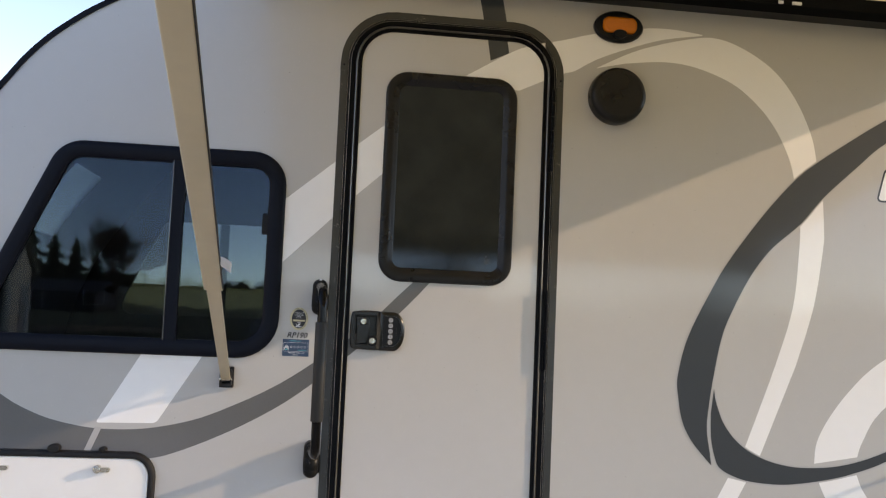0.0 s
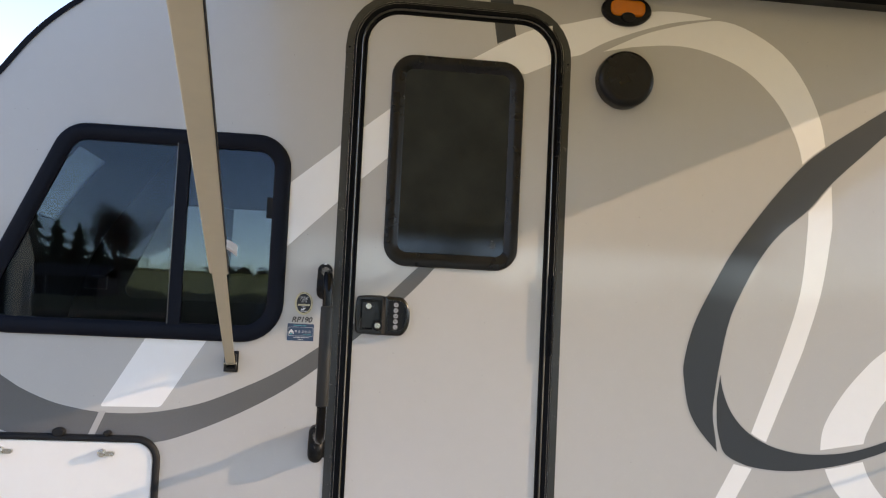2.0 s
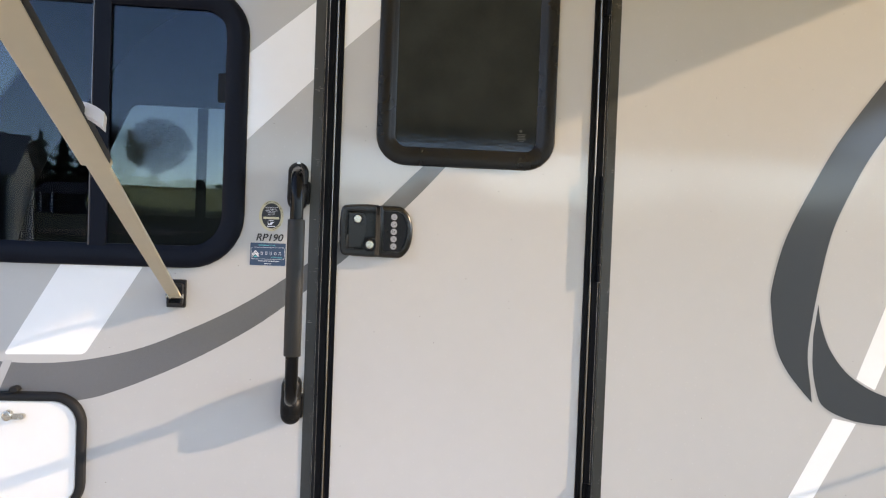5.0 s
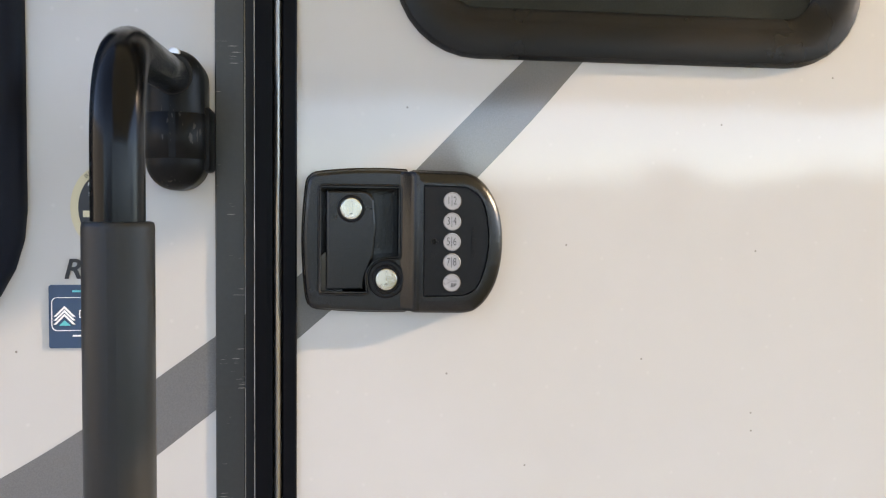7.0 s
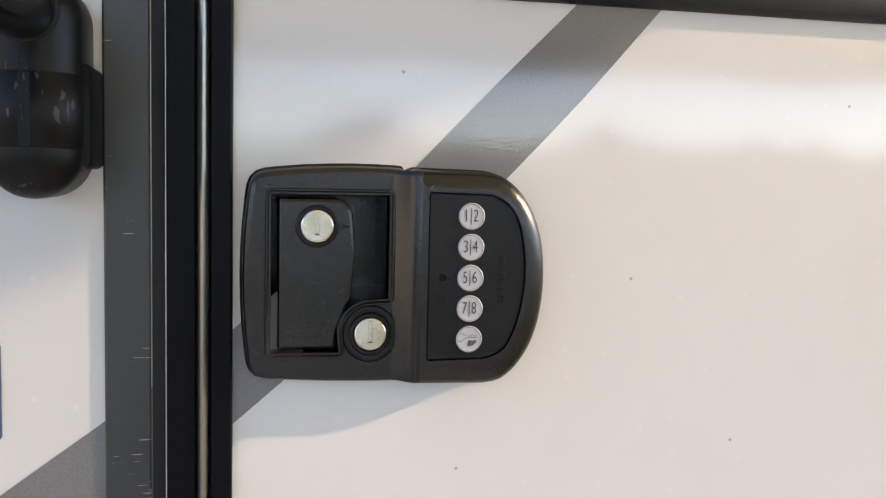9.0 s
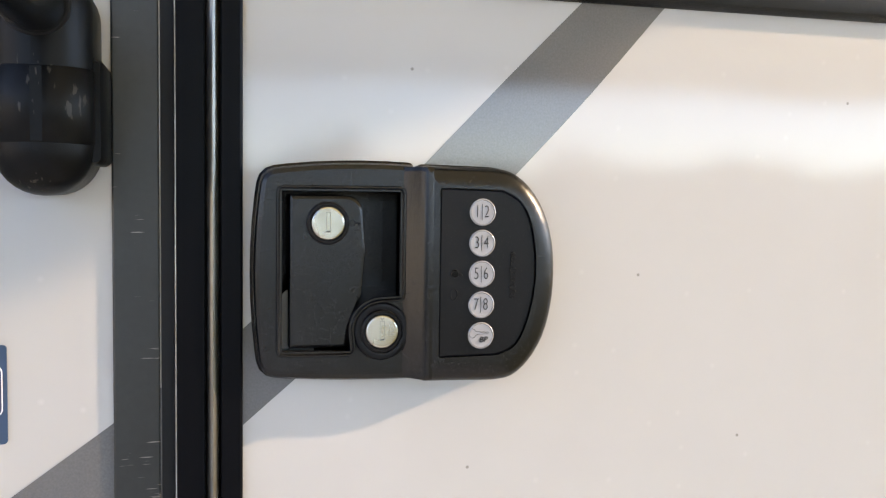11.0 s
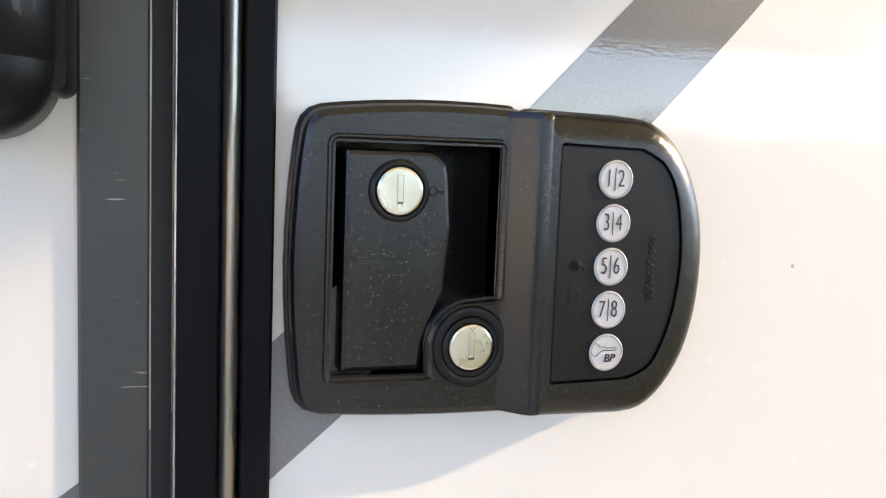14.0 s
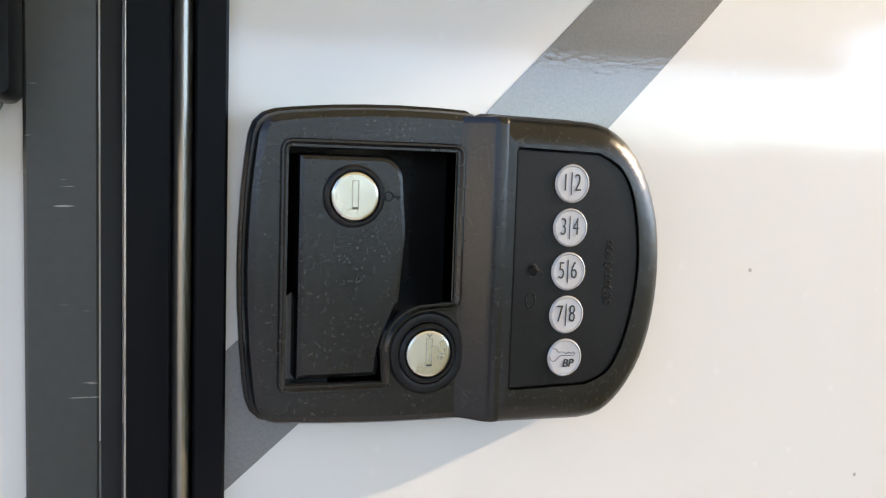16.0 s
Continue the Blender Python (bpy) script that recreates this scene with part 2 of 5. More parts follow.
def fabric_material():
    m = bpy.data.materials.new("awning_fabric")
    m.use_nodes = True
    nt = m.node_tree
    out = nt.nodes["Material Output"]
    tc = nt.nodes.new("ShaderNodeTexCoord")
    no = nt.nodes.new("ShaderNodeTexNoise")
    no.inputs["Scale"].default_value, no.inputs["Detail"].default_value = 3, 6
    nt.links.new(tc.outputs["Object"], no.inputs["Vector"])
    cr = nt.nodes.new("ShaderNodeValToRGB")
    cr.color_ramp.elements[0].color = (0.88, 0.75, 0.52, 1)
    cr.color_ramp.elements[1].color = (0.93, 0.82, 0.59, 1)
    nt.links.new(no.outputs[0], cr.inputs[0])
    d, t, mx = (nt.nodes.new(n) for n in ("ShaderNodeBsdfDiffuse", "ShaderNodeBsdfTranslucent", "ShaderNodeMixShader"))
    mx.inputs[0].default_value = 0.75
    for n in (d, t):
        nt.links.new(cr.outputs[0], n.inputs[0])
    nt.links.new(d.outputs[0], mx.inputs[1])
    nt.links.new(t.outputs[0], mx.inputs[2])
    nt.links.new(mx.outputs[0], out.inputs[0])
    return m


def grass_material(name="lawn", dark=(0.10, 0.10, 0.032), pale=(0.28, 0.235, 0.10)):
    m = bpy.data.materials.new(name)
    m.use_nodes = True
    nt = m.node_tree
    b = nt.nodes["Principled BSDF"]
    tc = nt.nodes.new("ShaderNodeTexCoord")
    a, c = nt.nodes.new("ShaderNodeTexNoise"), nt.nodes.new("ShaderNodeTexNoise")
    a.inputs["Scale"].default_value, a.inputs["Detail"].default_value = 0.05, 8
    c.inputs["Scale"].default_value, c.inputs["Detail"].default_value = 6, 6
    for n in (a, c):
        nt.links.new(tc.outputs["Object"], n.inputs["Vector"])
    ad = nt.nodes.new("ShaderNodeMath")
    ad.operation, ad.inputs[1].default_value = "MULTIPLY_ADD", 0.5
    nt.links.new(c.outputs[0], ad.inputs[0])
    nt.links.new(a.outputs[0], ad.inputs[2])
    cr = nt.nodes.new("ShaderNodeValToRGB")
    cr.color_ramp.elements[0].position, cr.color_ramp.elements[1].position = 0.45, 1.0
    cr.color_ramp.elements[0].color = (*dark, 1)
    cr.color_ramp.elements[1].color = (*pale, 1)
    nt.links.new(ad.outputs[0], cr.inputs[0])
    nt.links.new(cr.outputs[0], b.inputs["Base Color"])
    b.inputs["Roughness"].default_value = 0.95
    return m


M_FABRIC = fabric_material()
M_GRASS = grass_material()


# ---- builders ----
def thing(name, label, category, group="", kind="", at=(0, 0, 0)):
    ob = new(name)
    ob.location = at
    ob.empty_display_size = 0.05
    return tagged(ob, label, category, group, kind)


def mesh_of(name, bm, mat, sharp=35):
    bmesh.ops.recalc_face_normals(bm, faces=bm.faces)
    bm.normal_update()
    limit = radians(sharp)
    for e in bm.edges:
        if len(e.link_faces) != 2:
            continue
        f, g = e.link_faces
        flat = (abs(f.normal.y) > 0.9998) != (abs(g.normal.y) > 0.9998)
        e.smooth = not flat and f.normal.angle(g.normal, 0.0) < limit
    for f in bm.faces:
        f.smooth = True
    me = bpy.data.meshes.new(name)
    bm.to_mesh(me)
    bm.free()
    me.materials.append(mat)
    return me


def attach(ob, parent):
    """Parents ob and leaves it where it stands: meshes are built in world places, only things have an origin of their own."""
    if parent:
        ob.parent = parent
        if parent.type == "EMPTY":
            ob.matrix_parent_inverse = parent.matrix_basis.inverted()
    return ob


def part(name, bm, mat, parent=None, label="", sharp=35):
    ob = new(name, mesh_of(name, bm, mat, sharp))
    if mat is M_GLASS or mat is M_OBSCURE:
        ob.visible_shadow = False
    return tagged(attach(ob, parent), label)


def rpoly(pts, r, off=0.0, seg=8):
    """A polygon (x, z), anticlockwise, moved outwards by off, with its corners rounded by r + off."""
    n = len(pts)
    rs = r if isinstance(r, (list, tuple)) else [r] * n
    lines = []
    for i in range(n):
        a, b = Vector(pts[i]), Vector(pts[(i + 1) % n])
        d = (b - a).normalized()
        lines.append((a + Vector((d.y, -d.x)) * off, d))
    out = []
    for i in range(n):
        (p, d), (q, e) = lines[i - 1], lines[i]
        cr = d.x * e.y - d.y * e.x
        if abs(cr) < 1e-6:
            out.append(tuple(q))
            continue
        w = q - p
        c = p + d * ((w.x * e.y - w.y * e.x) / cr)
        rad = max(rs[i] + (off if cr > 0 else -off), 1e-4)
        turn = math.atan2(cr, d.dot(e))
        t = rad * abs(math.tan(turn / 2))
        s0 = c - d * t
        side = Vector((-d.y, d.x)) * (1 if cr > 0 else -1)
        ctr = s0 + side * rad
        v = s0 - ctr
        for k in range(seg + 1):
            ang = turn * k / seg
            out.append((ctr.x + v.x * math.cos(ang) - v.y * math.sin(ang), ctr.y + v.x * math.sin(ang) + v.y * math.cos(ang)))
    return out


def rect(x0, x1, z0, z1):
    return [(x0, z0), (x1, z0), (x1, z1), (x0, z1)]


def curve(pts, n=6):
    """A smooth line through points (x, z)."""
    out = []
    p = [Vector(q) for q in pts]
    for i in range(len(p) - 1):
        a, b, c, d = p[max(i - 1, 0)], p[i], p[i + 1], p[min(i + 2, len(p) - 1)]
        for k in range(n):
            t = k / n
            out.append(tuple(0.5 * (2 * b + (c - a) * t + (2 * a - 5 * b + 4 * c - d) * t * t + (3 * b - a - 3 * c + d) * t ** 3)))
    out.append(tuple(p[-1]))
    return out


def loop(bm, pts, y):
    return [bm.verts.new((x, y, z)) for x, z in pts]


def bridge(bm, a, b, closed=True):
    n = len(a)
    for i in range(n if closed else n - 1):
        j = (i + 1) % n
        bm.faces.new((a[i], a[j], b[j], b[i]))


def fill(bm, *loops):
    edges = []
    for lp in loops:
        for i in range(len(lp)):
            u, v = lp[i], lp[(i + 1) % len(lp)]
            e = bm.edges.get((u, v)) or bm.edges.new((u, v))
            edges.append(e)
    bmesh.ops.triangle_fill(bm, use_beauty=True, edges=edges, normal=(0, -1, 0))


def slab(outer, y_front, y_back, holes=(), bm=None, back=True):
    """A plate in the xz plane between two depths, with openings through it."""
    bm = bm or bmesh.new()
    f = [loop(bm, o, y_front) for o in (outer, *holes)]
    b = [loop(bm, o, y_back) for o in (outer, *holes)]
    fill(bm, *f)
    if back:
        fill(bm, *b)
    for u, v in zip(f, b):
        bridge(bm, u, v)
    return bm


def lofted(levels, cap=True, bm=None):
    """Rings of (outline, y) joined one to the next; the last one closed."""
    bm = bm or bmesh.new()
    rings = [loop(bm, o, y) for o, y in levels]
    for u, v in zip(rings, rings[1:]):
        bridge(bm, u, v)
    if cap:
        fill(bm, rings[-1])
    return bm


def swept(outline_at, profile, bm=None, closed=True):
    """outline_at(off) gives the outline moved outwards; profile holds (off, height)."""
    bm = bm or bmesh.new()
    rings = [loop(bm, outline_at(u), -h) for u, h in profile]
    for a, b in zip(rings, rings[1:]):
        bridge(bm, a, b, closed)
    return bm


def tube(pts, radius, seg=20, bm=None):
    """A round bar along 3D points; radius is one number or one for each point."""
    bm = bm or bmesh.new()
    p = [Vector(q) for q in pts]
    rs = radius if isinstance(radius, (list, tuple)) else [radius] * len(p)
    up = None
    rings = []
    for i, q in enumerate(p):
        d = (p[min(i + 1, len(p) - 1)] - p[max(i - 1, 0)]).normalized()
        if up is None:
            up = d.orthogonal().normalized()
        up = (up - d * up.dot(d)).normalized()
        side = d.cross(up)
        rings.append([bm.verts.new(q + (up * math.cos(2 * math.pi * k / seg) + side * math.sin(2 * math.pi * k / seg)) * rs[i]) for k in range(seg)])
    for a, b in zip(rings, rings[1:]):
        bridge(bm, a, b)
    bm.faces.new(rings[0])
    bm.faces.new(rings[-1])
    return bm


def bend(pts, r, seg=8):
    """3D corners rounded by r."""
    p = [Vector(q) for q in pts]
    out = [p[0]]
    for a, b, c in zip(p, p[1:], p[2:]):
        u, v = (a - b).normalized(), (c - b).normalized()
        for k in range(seg + 1):
            t = k / seg
            out.append((b + u * r) * (1 - t) ** 2 + b * 2 * t * (1 - t) + (b + v * r) * t * t)
    return out + [p[-1]]


def box(x0, x1, y0, y1, z0, z1, bm=None):
    bm = bm or bmesh.new()
    v = [bm.verts.new((x, y, z)) for x in (x0, x1) for y in (y0, y1) for z in (z0, z1)]
    for q in ((0, 1, 3, 2), (4, 6, 7, 5), (0, 4, 5, 1), (2, 3, 7, 6), (0, 2, 6, 4), (1, 5, 7, 3)):
        bm.faces.new([v[i] for i in q])
    return bm


def disc(cx, cz, r, y0, y1, edge=0.0, seg=32, rz=None, bm=None):
    """A round button between two depths with a softened rim."""
    ring = lambda k: [(cx + (r - k) * math.cos(2 * math.pi * i / seg), cz + ((rz or r) - k) * math.sin(2 * math.pi * i / seg)) for i in range(seg)]
    levels = [(ring(0), y0), (ring(0), y1 + edge), (ring(edge * 0.3), y1 + edge * 0.3), (ring(edge), y1)] if edge else [(ring(0), y0), (ring(0), y1)]
    return lofted(levels, bm=bm)


def letters(name, text, size, x, z, y, mat, parent, shear=0.0, stretch=1.0, turn=0.0, thick=0.0002, bold=0.0, align="CENTER"):
    cu = bpy.data.curves.new(name, "FONT")
    cu.body, cu.size, cu.shear, cu.extrude, cu.offset = text, size, shear, thick, bold
    cu.align_x, cu.align_y = align, "CENTER"
    tmp = bpy.data.objects.new(name, cu)
    scene.collection.objects.link(tmp)
    bpy.context.view_layer.update()
    me = bpy.data.meshes.new_from_object(tmp.evaluated_get(bpy.context.evaluated_depsgraph_get()))
    bpy.data.objects.remove(tmp)
    me.transform(Matrix.Translation((x, y, z)) @ Matrix.Rotation(turn, 4, "Y") @ Matrix.Rotation(radians(90), 4, "X") @ Matrix.Diagonal((stretch, 1, 1, 1)))
    me.materials.clear()
    me.materials.append(mat)
    return attach(new(name, me), parent)


# ---- ground and distance ----
def rise(x, y):
    """Height of the land: level by the trailer, rising gently over the lawn and fields."""
    r = math.hypot(x, y)
    k = min(max(-y / (r + 1e-6) * 1.6, 0), 1)
    q = min(max(y / (r + 1e-6) * 1.6, 0), 1)
    return q * 0.05 * min(max(r - 130, 0), 170) + k * (0.018 * min(max(r - 8, 0), 112) + 0.03 * min(max(r - 120, 0), 260))


bm = bmesh.new()
radii = [0, 3, 6, 9, 13, 18, 25, 35, 50, 70, 95, 125, 170, 230, 300, 380, 600, 1200, 2500]
rings = []
for r in radii:
    if r == 0:
        rings.append([bm.verts.new((0, 0, 0))])
    else:
        rings.append([bm.verts.new((r * math.cos(a), r * math.sin(a), rise(r * math.cos(a), r * math.sin(a)))) for a in np.linspace(0, 2 * math.pi, 73)[:-1]])
for i in range(72):
    bm.faces.new((rings[0][0], rings[1][i], rings[1][(i + 1) % 72]))
for a, b in zip(rings[1:], rings[2:]):
    bridge(bm, a, b)
ground = part("ground", bm, M_GRASS)
tagged(ground, "autumn lawn and fields of short yellow-green grass", "ground", kind="structure")


def gravel_material():
    m = bpy.data.materials.new("gravel")
    m.use_nodes = True
    nt = m.node_tree
    b = nt.nodes["Principled BSDF"]
    tc, vo, no = (nt.nodes.new(k) for k in ("ShaderNodeTexCoord", "ShaderNodeTexVoronoi", "ShaderNodeTexNoise"))
    vo.inputs["Scale"].default_value, no.inputs["Scale"].default_value = 55, 1.5
    nt.links.new(tc.outputs["Object"], vo.inputs["Vector"])
    nt.links.new(tc.outputs["Object"], no.inputs["Vector"])
    ad = nt.nodes.new("ShaderNodeMath")
    ad.operation = "ADD"
    nt.links.new(vo.outputs["Distance"], ad.inputs[0])
    nt.links.new(no.outputs[0], ad.inputs[1])
    cr = nt.nodes.new("ShaderNodeValToRGB")
    cr.color_ramp.elements[0].color, cr.color_ramp.elements[1].color = (0.66, 0.62, 0.54, 1), (0.52, 0.48, 0.42, 1)
    nt.links.new(ad.outputs[0], cr.inputs[0])
    nt.links.new(cr.outputs[0], b.inputs["Base Color"])
    bu = nt.nodes.new("ShaderNodeBump")
    bu.inputs["Distance"].default_value = 0.01
    nt.links.new(vo.outputs["Distance"], bu.inputs["Height"])
    nt.links.new(bu.outputs[0], b.inputs["Normal"])
    b.inputs["Roughness"].default_value = 0.9
    return m


# unseen pad: pale gravel added to bounce light up onto the trailer
bm = bmesh.new()
pad = [bm.verts.new((x, y, 0.012)) for x, y in rpoly([(-28, -8.5), (0.9, -8.5), (0.9, 4), (-28, 4)], 1.5)]
bm.faces.new(pad)
low = [bm.verts.new((v.co.x * 1.01, v.co.y * 1.01, -0.05)) for v in pad]
bridge(bm, pad, low)
tagged(part("pavement", bm, gravel_material()), "unseen pale gravel pad added to bounce light onto the trailer", "pavement", kind="structure")


STUBBLE = grass_material("stubble", (0.60, 0.49, 0.13), (0.74, 0.62, 0.21))
bm = bmesh.new()
rows = [[bm.verts.new((r * math.cos(a), r * math.sin(a), rise(r * math.cos(a), r * math.sin(a)) + 0.25)) for a in np.linspace(radians(58), radians(125), 40)] for r in (129, 160, 190, 220, 250, 280, 300)]
for a, b in zip(rows, rows[1:]):
    bridge(bm, a, b, False)
low = [[bm.verts.new((v.co.x, v.co.y, v.co.z - 0.6)) for v in row] for row in (rows[0], rows[-1])]
bridge(bm, rows[0], low[0], False), bridge(bm, rows[-1], low[1], False)
tagged(part("stubble_field", bm, STUBBLE), "sunlit straw-yellow stubble field beyond the trailer", "field", kind="structure")


def far_woods():
    """Hedgerows of many small ragged clumps: a far belt round the fields and a nearer, broken one."""
    ball = bmesh.new()
    bmesh.ops.create_icosphere(ball, subdivisions=2, radius=0.7)
    shape, tris = [v.co.copy() for v in ball.verts], [[v.index for v in f.verts] for f in ball.faces]
    ball.free()
    rnd = random.Random(3)
    clumps = []
    for k in range(900):
        a = rnd.uniform(math.pi * 0.98, math.pi * 2.02)
        r = rnd.uniform(330, 380)
        x, y = r * math.cos(a), r * math.sin(a)
        h, w = rnd.uniform(1.5, 5.5) * (0.6 + 0.6 * noise.noise((x * 0.02, y * 0.02, 0))), rnd.uniform(2, 5)
        clumps.append((x, y, rise(x, y) + h * 0.4, w, h))
    for k in range(700):
        a = rnd.uniform(math.pi * 1.25, math.pi * 1.95)
        r = rnd.uniform(120, 150)
        x, y = r * math.cos(a), r * math.sin(a)
        n = noise.noise((a * 9, 0.3, 0)) + 0.5 * noise.noise((a * 31, 1.3, 0))
        if n < -0.05 or (-0.36 < x / -y < 0.03):
            continue
        h = 5.0 + 10.0 * n + rnd.uniform(-1, 1)
        for q in range(3):
            w = rnd.uniform(0.7, 1.6)
            clumps.append((x + rnd.uniform(-1.5, 1.5), y, rise(x, y) + h * rnd.uniform(0.1, 0.75), w, w * rnd.uniform(0.8, 1.6)))
    for k in range(1500):
        # brush along the near edge of the field behind the trailer, and a hedge on its skyline
        a = rnd.uniform(math.pi * 0.40, math.pi * 0.68)
        near = k < 850
        r = rnd.uniform(100, 128) if near else rnd.uniform(296, 312)
        x, y = r * math.cos(a), r * math.sin(a)
        if not near and (-0.235 < x / y < -0.125):
            continue
        w = rnd.uniform(0.5, 1.3) if near else rnd.uniform(0.8, 2.0)
        n = 1 + noise.noise((a * 40, 2.0, 0))
        clumps.append((x, y, rise(x, y) + (rnd.uniform(0.0, 1.1) if near else rnd.uniform(0.2, 1.8) * n), w, w * rnd.uniform(0.6, 1.1)))
    verts, faces = [], []
    for x, y, z, w, h in clumps:
        base = len(verts)
        for c in shape:
            p = Vector((x + c.x * w, y + c.y * w, z + c.z * h))
            p += Vector((noise.noise(p * 0.9), noise.noise(p * 0.9 + Vector((9, 0, 0))), noise.noise(p * 0.7) * 0.7))
            p += Vector((noise.noise(p * 3.1), 0, noise.noise(p * 3.1 + Vector((5, 5, 5))))) * 0.45
            verts.append(p)
        faces.extend([base + i for i in f] for f in tris)
    me = bpy.data.meshes.new("far_woods")
    me.from_pydata(verts, [], faces)
    me.materials.append(M_HEDGE)
    tagged(new("far_woods", me), "distant brown and green autumn hedgerow of trees", "woods", kind="stuff")


far_woods()


def conifer(x, y, h):
    t = thing("conifer", "dark green spruce tree on the lawn", "tree", "spruces behind the lawn", at=(x, y, rise(x, y)))
    z = rise(x, y)
    part("trunk", tube([(x, y, z - 0.1), (x, y, z + h * 0.95)], [h * 0.025, 0.02], 8), M_BARK, t)
    bm = bmesh.new()
    rnd = random.Random(int(x * 10))
    for i in range(1100):
        f = rnd.random() ** 0.8
        a = rnd.uniform(0, 6.283)
        reach = (1 - f) ** 0.75 * h * 0.42 * rnd.uniform(0.55, 1.1) * (0.8 + 0.3 * math.sin(f * 40)) + 0.05
        base = Vector((x, y, z + h * (0.08 + 0.92 * f)))
        tip = base + Vector((math.cos(a) * reach, math.sin(a) * reach, -reach * 0.25 + 0.05))
        w = Vector((-math.sin(a), math.cos(a), 0)) * (0.05 * h * (1 - f) + 0.04)
        mid = base.lerp(tip, 0.55)
        v = [bm.verts.new(q) for q in (base + Vector((0, 0, 0.06)), mid + w, tip, mid - w, mid - Vector((0, 0, 0.12)))]
        for q in ((0, 1, 2), (0, 2, 3), (0, 4, 1), (0, 3, 4), (1, 4, 2), (3, 2, 4)):
            bm.faces.new([v[k] for k in q])
    part("crown", bm, M_NEEDLE, t, sharp=10)


for az, d, h in ((-16.9, 110, 8.2), (-15.7, 112, 7.8), (-14.5, 115, 7.6), (-13.4, 120, 6.0), (-17.9, 118, 5.6)):
    conifer(-0.2 + math.tan(radians(az)) * (2.7 + d), -d, h)


def bare_tree(x, y, h, seed, label, leaves=None):
    z = rise(x, y)
    t = thing("bare_tree", label, "tree", at=(x, y, z))
    rnd = random.Random(seed)
    bm = bmesh.new()
    trunk = bmesh.new()

    def grow(p, d, length, r, depth):
        q = p + d * length
        tube([p, p.lerp(q, 0.5) + Vector((rnd.uniform(-1, 1), rnd.uniform(-1, 1), 0)) * length * 0.06, q], [r, r * 0.8, r * 0.6], 4 if depth else 8, bm if depth else trunk)
        if depth < 6:
            for k in range((8, 4, 4, 3, 3, 3)[depth]):
                a = rnd.uniform(0, 6.283)
                side = (d.orthogonal().normalized() * math.cos(a) + d.cross(d.orthogonal().normalized()) * math.sin(a))
                e = (d + side * rnd.uniform(0.25, 0.72) + Vector((0, 0, 0.22))).normalized()
                grow(p.lerp(q, rnd.uniform(0.55, 1.0)), e, length * rnd.uniform(0.6, 0.8), r * 0.68, depth + 1)

    grow(Vector((x, y, z - 0.1)), Vector((0, 0, 1)), h * 0.27, h * 0.0085, 0)
    part("trunk", trunk, M_BARK, t)
    crown = part("crown", bm, M_BARK, t, sharp=10)
    if leaves:
        # thin yellow foliage: many small ragged tufts with gaps between
        tufts = bmesh.new()
        for i in range(900):
            v = Vector((rnd.gauss(0, 1), rnd.gauss(0, 1), rnd.gauss(0, 1))).normalized() * rnd.uniform(0.35, 1.0) ** 0.6
            c = Vector((x, y, z + h * 0.62)) + Vector((v.x * h * 0.48, v.y * h * 0.48, v.z * h * 0.40))
            pts = [tufts.verts.new(c + Vector((rnd.uniform(-1, 1), rnd.uniform(-1, 1), rnd.uniform(-0.7, 0.7))) * h * 0.06) for q in range(4)]
            for q in ((0, 1, 2), (0, 2, 3), (0, 3, 1), (1, 3, 2)):
                tufts.faces.new([pts[j] for j in q])
        part("foliage", tufts, leaves, crown, sharp=10)


bare_tree(-0.2 + math.tan(radians(-12.1)) * 47.7, -45, 7.0, 4, "leafless brown tree with fine twigs on the lawn")
bare_tree(-0.2 + math.tan(radians(-10.6)) * 292.7, 290, 21.0, 8, "round tree with thin yellow leaves in the far field", M_LEAF)


